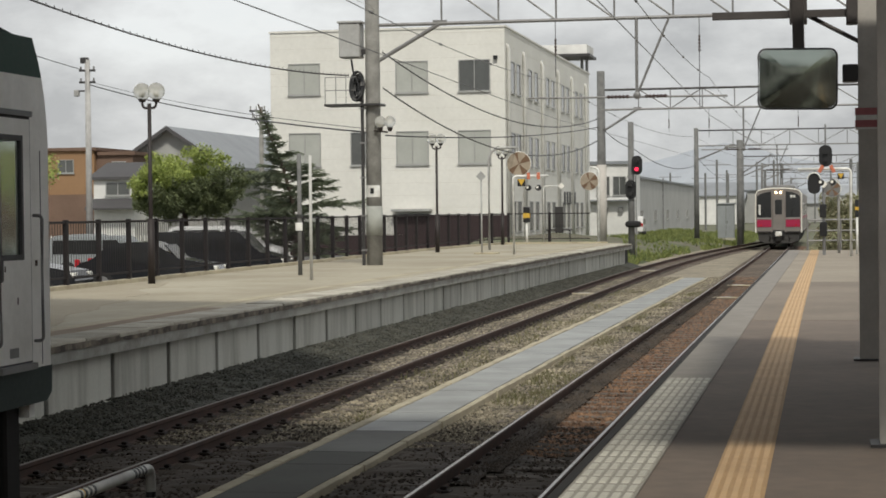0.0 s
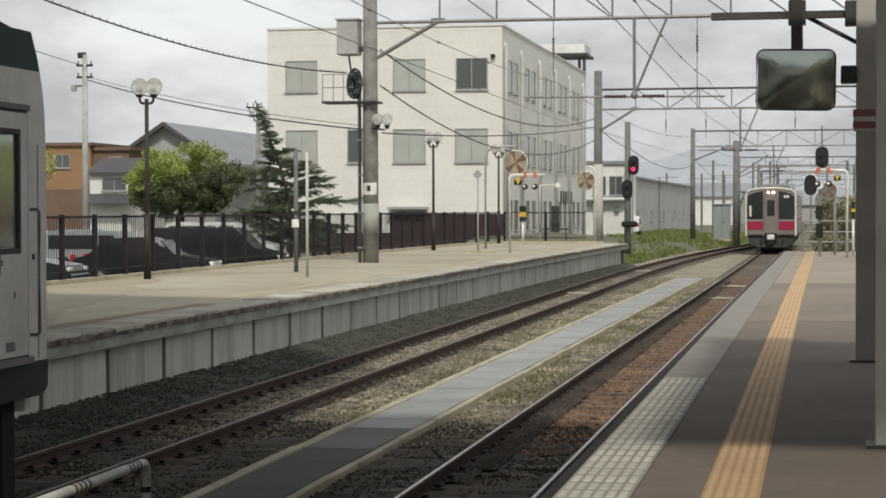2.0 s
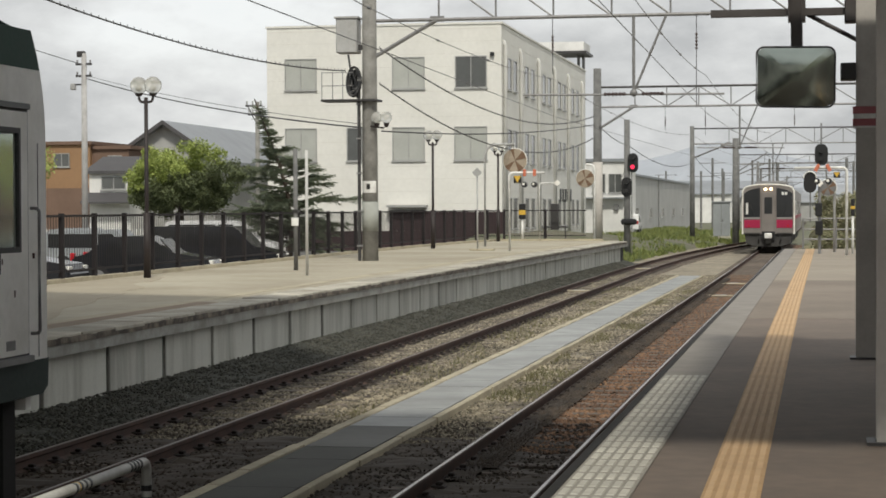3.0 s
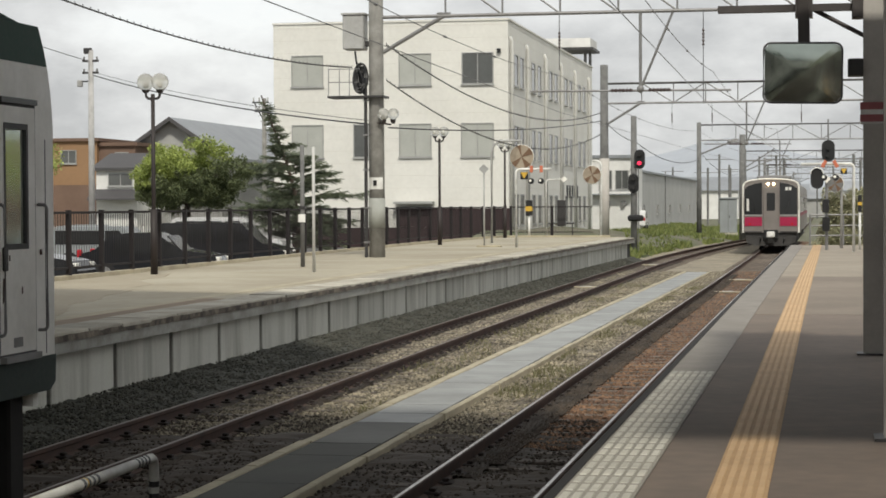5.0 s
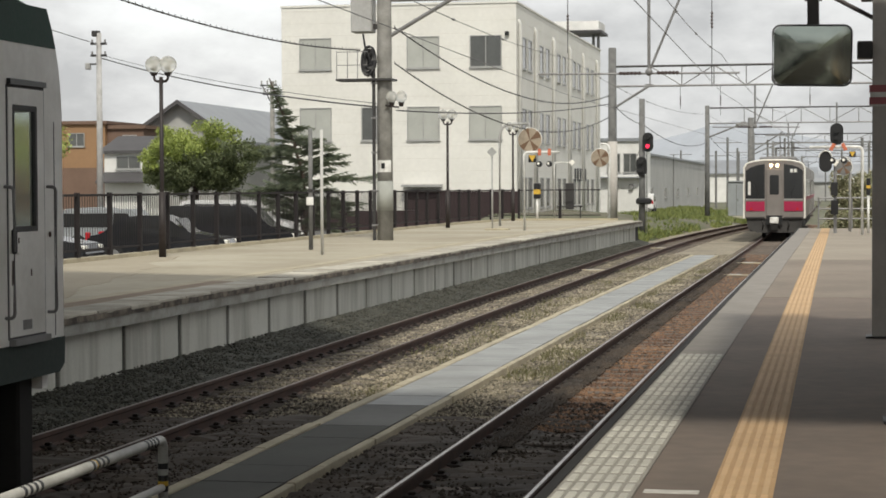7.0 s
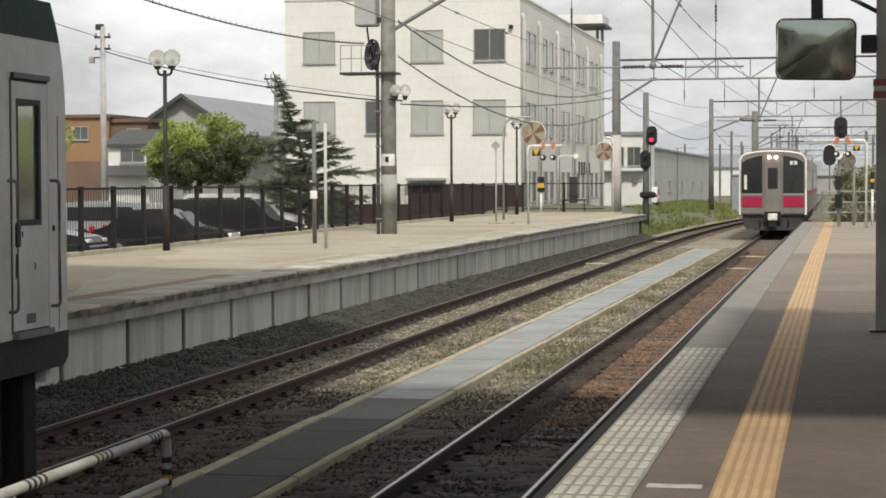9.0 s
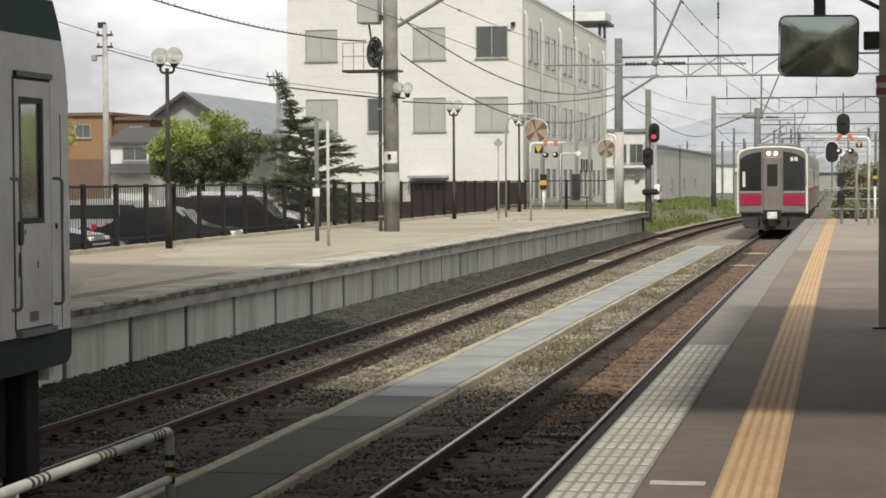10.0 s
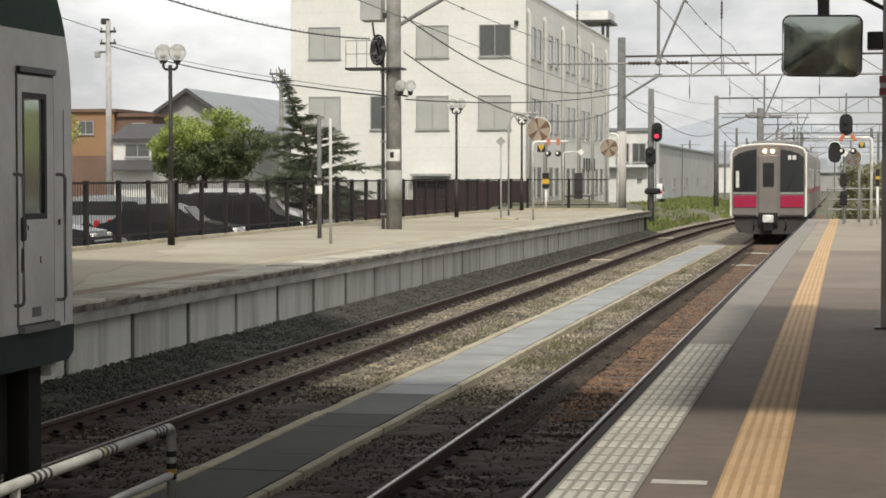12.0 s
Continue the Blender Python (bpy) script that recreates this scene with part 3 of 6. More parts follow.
    part("fence_kerb", sweep([(-0.1, 0.0), (0.13, 0.0), (0.13, 0.085), (-0.1, 0.085)], [(x, y, 0.885) for x, y in FENCE_LINE]), "kerb", p, "pale concrete kerb under the fence")


FENCE_LINE = [(-15.5, 20), (-15.5, 40), (-15.5, 60), (-15.5, 75), (-15.2, 84), (-14.6, 89.9), (-12.5, 90.1), (-9.7, 90.2)]


def along(line, step):
    """Points at even steps along a line of the plan, with its heading."""
    out, left = [], 0.0
    for (x0, y0), (x1, y1) in zip(line, line[1:]):
        d = math.hypot(x1 - x0, y1 - y0)
        s = left
        while s < d:
            out.append((x0 + (x1 - x0) * s / d, y0 + (y1 - y0) * s / d, math.degrees(math.atan2(y1 - y0, x1 - x0))))
            s += step
        left = s - d
    return out


def build_fences():
    step = 1.9
    spots = along(FENCE_LINE, step)
    proto = None
    for x, y, a in spots[:-1]:
        m = pose(x, y, 1.02, 0, 0, a)
        if proto is None:
            f = thing("fence_section", "dark brown steel picket fence section on a kerb", "fence", group="platform fence sections")
            part("post", box(-0.055, 0.055, -0.05, 0.05, -0.06, 1.31, 0.006), "fence", f)
            part("top_rail", box(0.045, step - 0.045, -0.025, 0.025, 1.23, 1.28), "fence", f)
            part("bottom_rail", box(0.045, step - 0.045, -0.02, 0.02, 0.08, 0.12), "fence", f)
            pick = None
            for k in range(12):
                pm = pose(0.15 + 0.145 * k, 0, 0)
                if pick is None:
                    pick = part("picket", box(-0.0035, 0.0035, -0.006, 0.006, 0.12, 1.23), "fence", f)
                    pick.matrix_basis = pm
                else:
                    twin(pick, f, pm)
            f.matrix_basis = m
            proto = f
        else:
            copy_thing(proto, m)


# ---- poles, gantries, wires ----
def gantry(y, x0, x1, z_low, z_high, ztop, bay, r=0.24, drops=(), label="", haunch=1.75):
    g = thing("overhead_line_gantry", label or "grey steel lattice beam on a concrete pole over the tracks", "gantry", group="overhead line gantries", at=(0, y, 0))
    for x in (x0, x1):
        # Poles past the first gantry take a darker tone for backlight.
        part("pole", tube([(x, 0, -0.3), (x, 0, ztop)], r, 16, r * 0.82), "concrete" if y < 60 else "greypole", g, smooth=True)
    part("lower_chord", tube([(x0, 0, z_low), (x1, 0, z_low)], 0.05, 8), "steel", g)
    part("upper_chord", tube([(x0, 0, z_high), (x1, 0, z_high)], 0.055, 8), "darksteel", g)
    part("haunch_brace", tube([(x0 + r * 0.8, 0, z_low - 1.02), (x0 + haunch, 0, z_low)], 0.06, 8), "steel", g)
    part("haunch_brace", tube([(x1 - r * 0.8, 0, z_low - 1.02), (x1 - haunch, 0, z_low)], 0.06, 8), "steel", g)
    part("gusset_plate", box(x0 + haunch - 0.2, x0 + haunch + 0.2, -0.03, 0.03, z_low - 0.06, z_low + 0.1), "steel", g)
    x, k = x0 + haunch + 0.05, 0
    while x < x1 - 1:
        part("lattice_post", tube([(x, 0, z_low), (x, 0, z_high)], 0.028, 6), "steel", g)
        part("lattice_brace", tube([(x, 0, z_high), (x + bay, 0, z_low)] if k % 2 == 0 or y < 60 else [(x, 0, z_low), (x + bay, 0, z_high)], 0.03, 6), "steel", g)
        x += bay
        k += 1
    for dx, zb, arm0, arm1 in drops:
        d = part("drop_post", tube([(dx, 0, z_low), (dx, 0, zb)], 0.045, 8), "steel", g)
        part("drop_stay", tube([(dx + 0.93 * (z_low - zb) / 2.2, 0, z_low), (dx, 0, zb)], 0.035, 8), "steel", g)
        part("registration_arm", tube([(arm0, 0, zb - 0.02), (arm1, 0, zb - 0.06)], 0.028, 8), "steel", g)
        for s in (-1, 1):
            part("insulator", lathe((dx + s * 0.22, 0, zb - 0.03), (dx + s * 0.85, 0, zb - 0.03), [0.03, 0.06] * 6 + [0.03]), "insul", g)
        part("clamp", ball(0.11, (dx, 0, zb), 10), "steel", g)
    return g


def hanger(x, y, z0, z1):
    """A wire drop with a string insulator."""
    h = thing("string_insulator", "thin dropper wire with brown ribbed insulator", "insulator", group="string insulators")
    part("dropper", tube([(x, y, z0), (x, y, z1)], 0.012, 5), "wire", h)
    part("insulator_string", lathe((x, y, z0 - 0.5), (x, y, z0 - 0.98), [0.016, 0.040] * 5 + [0.016]), "insul", h)


def cable(label, pts, r=0.014, mat="wire", spiral=False, name="cable"):
    c = thing(name, label, "cable", group="overhead cables")
    part("conductor", tube(pts, r, 5), mat, c)
    if spiral:
        bm = bmesh.new()
        for k in range(len(pts) - 1):
            for j in range(3):
                p = pts[k].lerp(pts[k + 1], j / 3)
                add_tube(bm, [p + Vector((0, 0, r * 2.8)), p + Vector((0, 0.03, -r * 1.2))], r * 0.45, 5)
        tagged(part("spiral_hanger", bm, mat, c), kind="stuff")
    return c


def build_overhead():
    gantry(56, -12.79, 5.5, 7.83, 9.05, 11.5, 1.66, drops=((-5.14, 5.64, -8.3, -2.6),), haunch=2.0)
    gantry(100, -11.03, 6.5, 7.48, 8.48, 9.43, 1.6, drops=((-3.9, 5.4, -6.0, -1.7),), haunch=1.85)
    gantry(150, -9.4, 7.5, 7.15, 8.3, 8.49, 2.1, r=0.2, drops=((-3.4, 5.3, -5, -1.5),), haunch=2.7)
    gantry(200, -8.0, 9.0, 6.7, 7.6, 7.8, 2.2, r=0.2, haunch=2.6)
    gantry(252, -7.6, 11.0, 6.9, 7.9, 8.1, 2.4, r=0.2, haunch=2.6)
    gantry(310, -7.0, 13.0, 6.9, 7.9, 8.1, 2.4, r=0.2, haunch=2.6)
    gantry(375, -6.0, 16.0, 6.9, 7.9, 8.1, 2.6, r=0.2, haunch=2.6)
    hanger(-7.43, 55.9, 7.8, 6.2)
    hanger(-3.37, 55.9, 7.8, 5.2)
    hanger(-1.2, 99.9, 7.45, 6.3)
    hanger(-7.6, 99.9, 7.45, 6.3)
    hanger(-5.6, 99.9, 7.45, 6.0)
    # wires over both tracks
    for centre, zc, zm in ((track_one, 5.05, 6.1), (track_two, 5.0, 6.05)):
        stops = [-8, 12, 56, 100, 150, 200, 252]
        for k, (a, b) in enumerate(zip(stops, stops[1:])):
            s = 0.3 if k % 2 else -0.3
            A, B = Vector((centre(min(a, 160)) + s, a, zc)), Vector((centre(min(b, 160)) - s, b, zc))
            cable("thin grey contact wire over the track", [A, A.lerp(B, 0.5), B], 0.008, "greywire", name="contact_wire")
            A, B = A + Vector((0, 0, zm - zc)), B + Vector((0, 0, zm - zc))
            pts = sagging(A, B, 0.45)
            w = cable("thin grey messenger wire with fittings", pts, 0.008, "greywire", name="messenger_wire")
            bm = bmesh.new()
            for j in range(2, 13, 2):
                add_tube(bm, [pts[j] - Vector((0, 0.09, 0)), pts[j] + Vector((0, 0.09, 0))], 0.024, 6)
            tagged(part("wire_fitting", bm, "greywire", w), kind="stuff")
    pole1, pole2 = (-12.95, 56), (-11.15, 100)
    cable("thick black bundled cable with spiral hangers", sagging((-13.47, 55.8, 6.39), (-14.6, 10, 8.95), 1.3, 40), 0.019, spiral=True)
    cable("dark bundled cable between the poles", sagging((-12.53, 56.2, 7.06), (-11.2, 100, 7.02), 1.12, 30), 0.02, spiral=True)
    cable("dark bundled cable between the poles", sagging((-12.53, 56.2, 6.02), (-11.2, 100, 5.93), 1.3, 30), 0.02, spiral=True)
    cable("dark overhead cable between poles", sagging((-12.48, 56.2, 4.65), (-11.2, 100, 6.6), 0.24), 0.022)
    cable("dark overhead cable from the utility pole", sagging((-30.6, 80, 7.97), (-13.0, 56.2, 4.75), 0.25), 0.024)
    cable("dark overhead cable from the utility pole", sagging((-30.6, 80, 8.1), (-13.05, 56.2, 4.86), 0.2), 0.010)
    cable("dark overhead cable from the utility pole", sagging((-30.8, 80, 8.58), (-19.6, 38, 7.1), 0.08), 0.016)
    cable("thin pale wire high over the platform", sagging((-13, 56, 8.6), (-16, 8, 10.3), 0.5), 0.005, "palesteel")
    cable("thin pale wire high over the platform", sagging((-12.7, 56, 8.3), (-9.3, 8, 8.6), 0.4), 0.005, "palesteel")
    cable("dark feeder cable sagging between poles", sagging((-11.0, 100, 6.6), (-9.4, 97, 5.5), 0.12), 0.02)
    cable("dark feeder cable sagging between poles", sagging((-9.2, 97.1, 5.45), (-9.4, 150, 5.75), 0.62), 0.02)
    cable("dark feeder cable sagging between poles", sagging((-9.2, 97.1, 5.1), (-16.5, 166, 5.3), 0.7), 0.018)
    cable("dark feeder cable sagging between poles", sagging((-9.4, 150, 6.4), (-8.0, 200, 5.6), 1.0), 0.016)


def build_main_pole_gear():
    """Box, tray and cable coil on the first gantry pole."""
    b = thing("transformer_box", "grey steel box hung on the concrete pole", "equipment box")
    part("case", box(-13.72, -13.1, 55.7, 56.3, 6.9, 7.9, 0.03), "palesteel", b)
    part("lid", box(-13.76, -13.06, 55.66, 56.34, 7.9, 7.95), "palesteel", b)
    part("bracket", box(-13.1, -12.95, 55.9, 56.1, 7.0, 7.15), "darksteel", b)
    t = thing("cable_platform", "small dark steel work platform with thin guard rails on the pole", "work platform")
    part("tray", box(-14.15, -12.5, 55.6, 56.4, 5.5, 5.56), "darksteel", t)
    for x in (-14.12, -13.8, -13.5):
        part("stanchion", tube([(x, 55.62, 5.56), (x, 55.62, 6.35)], 0.012, 5), "steel", t)
    part("guard_rail", tube([(-14.12, 55.62, 6.33), (-13.2, 55.62, 6.33)], 0.012, 5), "steel", t)
    part("guard_rail", tube([(-14.12, 55.62, 5.95), (-13.2, 55.62, 5.95)], 0.012, 5), "steel", t)
    c = thing("cable_coil", "black coil of spare cable on the pole", "cable coil")
    for k in range(12):
        rr, w = 0.43 - 0.05 * (k % 6), 0.19 - 0.026 * (k % 6)
        pts = [(-13.2 + 0.02 * math.sin(2 * k) + w * math.cos(j * math.pi / 8), 55.66 + 0.03 * k + 0.12 * math.sin(j * math.pi / 8), 6.05 + 0.02 * math.cos(3 * k) + rr * math.sin(j * math.pi / 8)) for j in range(17)]
        part("loop", tube(pts, 0.032, 6), "black", c)
    part("cable_tail", tube([(-13.35, 55.7, 6.85), (-13.3, 55.7, 6.5), (-13.15, 55.7, 6.1), (-13.1, 55.7, 5.6)], 0.03, 6), "black", c)
    p = thing("pole_conduit", "dark vertical conduit pipe along the pole", "conduit")
    part("pipe", tube([(-13.06, 55.78, 0.89), (-13.06, 55.78, 6.0)], 0.05, 8), "darksteel", p)
    for z in (1.3, 2.3, 3.4, 4.4, 5.4):
        part("pipe_clamp", box(-13.13, -12.95, 55.72, 55.84, z, z + 0.05, 0.005), "steel", p)
    lab = thing("pole_number_plate", "white number plate strapped to the concrete pole", "sign")
    bm = bmesh.new()
    add_prism(bm, [(-12.79 + 0.238 * math.cos(radians(a)), 56 + 0.238 * math.sin(radians(a))) for a in range(-150, -20, 10)] + [(-12.79 + 0.228 * math.cos(radians(a)), 56 + 0.228 * math.sin(radians(a))) for a in range(-30, -160, -10)], "z", 2.86, 3.2)
    part("plate", bm, "whitepaint", lab)
    part("plate_bar", box(-12.84, -12.74, 55.745, 55.765, 2.96, 3.12), "black", lab)
    wrap = thing("pole_band", "pale painted lower section round the far concrete mast", "band")
    part("sleeve", tube([(-11.03, 100, 0.6), (-11.03, 100, 4.7)], 0.252, 16), "cream", wrap, smooth=True)
    band = thing("pole_band", "pale worn paint band round the concrete pole", "band")
    part("sleeve", tube([(-12.79, 56, 1.75), (-12.79, 56, 2.6)], 0.243, 16), "fade", band, smooth=True)


def lamp_post(x, y, z, h):
    l = thing("platform_lamp", "black-brown lamp post with two clear glass globes", "lamp post", group="platform lamps", at=(x, y, z))
    part("post", tube([(0, 0, 0), (0, 0, h)], 0.05, 10, 0.045), "postbrown", l, smooth=True)
    part("foot", tube([(0, 0, 0), (0, 0, 1.45)], 0.085, 10, 0.08), "postbrown", l, smooth=True)
    for s in (-1, 1):
        part("arm", tube(bend([(0, 0, h - 0.1), (s * 0.16, 0, h - 0.1), (s * 0.16, 0, h + 0.1)], 0.1), 0.03, 8), "postbrown", l)
        part("cup", tube([(s * 0.165, 0, h + 0.03), (s * 0.165, 0, h + 0.1)], 0.06, 10, 0.1), "postbrown", l)
        gl = part("globe", ball(0.195, (s * 0.165, 0, h + 0.27)), "clearglobe", l, "clear glass globe", smooth=True)
        part("bulb", ball(0.07, (s * 0.165, 0, h + 0.22), 10), "globe", gl, smooth=True)
    return l


def stand(name, label, cat, x, y, z, pts, r, mat="palesteel", turn=0.15):
    s = thing(name, label, cat, at=(x, y, z))
    part("post", tube(bend(pts, turn), r, 8), mat, s, smooth=True)
    return s


def round_mirror(x, y, z, h, arm, r, pole_r=0.05, mat="palesteel", back="orangeback", drop=0.02):
    """A curve mirror seen from its striped back."""
    m = stand("curve_mirror", "round safety mirror with faded orange back on a bent grey pipe", "mirror", x, y, z, [(0, 0, 0), (0, 0, h), (arm, 0, h)], pole_r, mat, min(0.55, abs(arm) * 0.7))
    tagged(m, group="curve mirrors")
    hub = part("mirror_back", disc(r, 0.06), back, m, "faded striped back")
    hub.matrix_basis = pose(arm * 1.02, -0.12, h - r - drop, 0, 0, 0)
    part("hanger", tube([(arm, -0.06, h), (arm, -0.06, h - r - drop)], 0.03, 6), mat, m)
    part("rim", tube([(r * math.cos(a * math.pi / 12), 0.0, r * math.sin(a * math.pi / 12)) for a in range(25)], 0.022, 6), "whitepaint", hub)
    for a, b in ((-150, -122), (-72, -40), (12, 50), (95, 112)):
        pts = [(0.0, 0.0)] + [(r * 0.96 * math.cos(radians(a + (b - a) * k / 4)), r * 0.96 * math.sin(radians(a + (b - a) * k / 4))) for k in range(5)]
        part("stripe", prism(pts, "y", -0.045, -0.031), "orangestripe", hub)


def signal_portal(x, y, z, h, arm, side=1, plate=1.0, tilt=0):
    """White bent pipe that carries repeater lamps for the train crew."""
    p = stand("signal_bracket", "white bent pipe with orange plates and repeater lamps", "signal bracket", x, y, z, [(0, 0, 0), (0, 0, h), (side * arm, 0, h)], 0.045, "whitepaint")
    tagged(p, group="repeater brackets")
    for k, dx in enumerate((0.55, 0.9)):
        q = part("orange_plate", box(-0.055, 0.055, -0.03, 0.03, -0.12, 0.12, 0.01), "signred", p)
        q.matrix_basis = pose(side * dx, -0.07, h, 0, tilt if k else -tilt, 0)
        lampbody = part("repeater_lamp", disc(0.1, 0.2, 16), "black", p, "round black lamp hood")
        lampbody.matrix_basis = pose(side * dx, -0.1, h - 0.42, 0, 0, 0)
        part("lens", disc(0.045, 0.02, 12), "globe", lampbody).matrix_basis = pose(-0.02, -0.105, 0.02)
    tri = part("warning_plate", box(-0.14, 0.14, -0.02, 0.02, -0.14, 0.12, 0.01), "black", p)
    tri.matrix_basis = pose(side * 0.3, -0.08, h - 0.22) @ Matrix.Scale(plate, 4)
    part("triangle", prism([(-0.13, 0.11), (0.13, 0.11), (0.0, -0.12)], "y", -0.028, -0.021), "signyellow", tri, "yellow triangle")
    return p


def build_platform_two_things():
    for x, y in ((-14.65, 41.9), (-14.3, 73.2), (-14.28, 88.5)):
        lamp_post(x, y, 0.885, 4.0)
    one = thing("wall_lamp", "twin frosted globe lamp on the concrete pole", "lamp")
    part("arm", tube([(-12.7, 55.7, 4.78), (-12.3, 55.7, 4.72)], 0.03, 6), "postbrown", one)
    for x in (-12.5, -12.22):
        part("globe", ball(0.17, (x, 55.65, 5.02), 12), "clearglobe", one, smooth=True)
        part("cup", tube([(x, 55.65, 4.74), (x, 55.65, 4.86)], 0.05, 8, 0.09), "postbrown", one)
    for x, y, r, h in ((-12.69, 47.3, 0.055, 3.0), (-11.46, 43.7, 0.036, 2.85)):
        s = stand("sign_post", "plain grey steel post standing on the platform", "post", x, y, 0.885, [(0, 0, 0), (0, 0, h)], r, "pipe" if r < 0.05 else "greypole")
        tagged(s, group="bare posts")
        if r > 0.05:
            part("small_plate", box(-0.09, 0.09, -0.08, -0.06, 1.1, 1.3, 0.005), "whitepaint", s)
            part("clamp", box(-0.07, 0.07, -0.07, 0.07, 1.42, 1.5), "darksteel", s)
    d = stand("diamond_sign", "small grey diamond plate on a thin post with a flat foot", "sign", -11.98, 69.6, 0.885, [(0, 0, 0), (0, 0, 2.75)], 0.03)
    part("diamond", prism([(0, -0.18), (0.18, 0), (0, 0.18), (-0.18, 0)], "y", -0.06, -0.04), "frame", d).matrix_basis = pose(0, 0, 2.78)
    part("foot", box(-0.25, 0.6, -0.25, 0.25, 0, 0.06, 0.01), "kerb", d)
    round_mirror(-12.95, 77.0, 0.885, 4.02, 1.2, 0.47, drop=0.17)
    round_mirror(-10.75, 96.0, -0.3, 4.8, -0.42, 0.44, 0.06, "whitepaint", drop=0.24)
    signal_portal(-10.71, 68.9, 0.885, 2.75, 1.25)
    b = stand("striped_box_post", "post with a black and yellow equipment box", "post", -13.4, 90.0, 0.885, [(0, 0, 0), (0, 0, 1.0)], 0.06, "whitepaint")
    part("box_case", box(-0.15, 0.15, -0.12, 0.12, 1.0, 1.7, 0.02), "black", b)
    part("yellow_band", box(-0.155, 0.155, -0.125, 0.125, 1.2, 1.42), "signyellow", b)
    w = stand("stop_marker", "thin white bent pipe with a white diamond plate", "sign", -12.6, 90.0, 0.885, [(0, 0, 0), (0, 0, 2.65), (0.78, 0, 2.65)], 0.035, "whitepaint")
    part("diamond", prism([(0, -0.15), (0.15, 0), (0, 0.15), (-0.15, 0)], "y", -0.05, -0.03), "globe", w).matrix_basis = pose(0.82, 0, 2.65)
    c = thing("control_cabinet", "dark grey trackside control cabinet on thin legs", "cabinet", at=(-12.0, 90.8, 0.885))
    part("case", box(-0.18, 0.18, -0.15, 0.15, 0.5, 1.7, 0.02), "darksteel", c)
    for s in (-0.5, 0.5):
        part("leg", tube([(s, 0, 0), (s, 0, 0.62)], 0.03, 6), "darksteel", c)
    part("shelf", box(-0.6, 0.6, -0.12, 0.12, 0.6, 0.66), "darksteel", c)


def signal_mast(x, y, z, h):
    s = thing("colour_light_signal", "tall grey mast with black signal heads, red aspect lit", "railway signal", at=(x, y, z))
    part("mast", tube([(0, 0, 0), (0, 0, h)], 0.17, 12, 0.14), "greypole", s, smooth=True)
    for dx, zz, on in ((0.31, 4.78, True), (0.0, 3.6, False)):
        head = part("signal_head", prism(rounded(-0.26, 0.26, -0.47, 0.47, 0.25, 5), "y", -0.24, -0.18), "black", s, "black oval backboard")
        head.matrix_basis = pose(dx, -0.02, zz)
        for k, oz in enumerate((0.24, -0.2)):
            part("hood", tube([(0, -0.44, oz), (0, -0.22, oz)], 0.12, 12), "black", head)
            part("lens", disc(0.1, 0.02, 16), "redlamp" if on and oz < 0 else "lens", head, "lit red lamp" if on and oz < 0 else "").matrix_basis = pose(0, -0.45, oz)
    part("lower_lamp", box(-0.28, 0.5, -0.4, -0.15, 1.75, 2.05, 0.08), "black", s)
    part("ladder_rail", tube([(0.22, 0.1, 0.3), (0.22, 0.1, 5.2)], 0.02, 6), "steel", s)
    return s


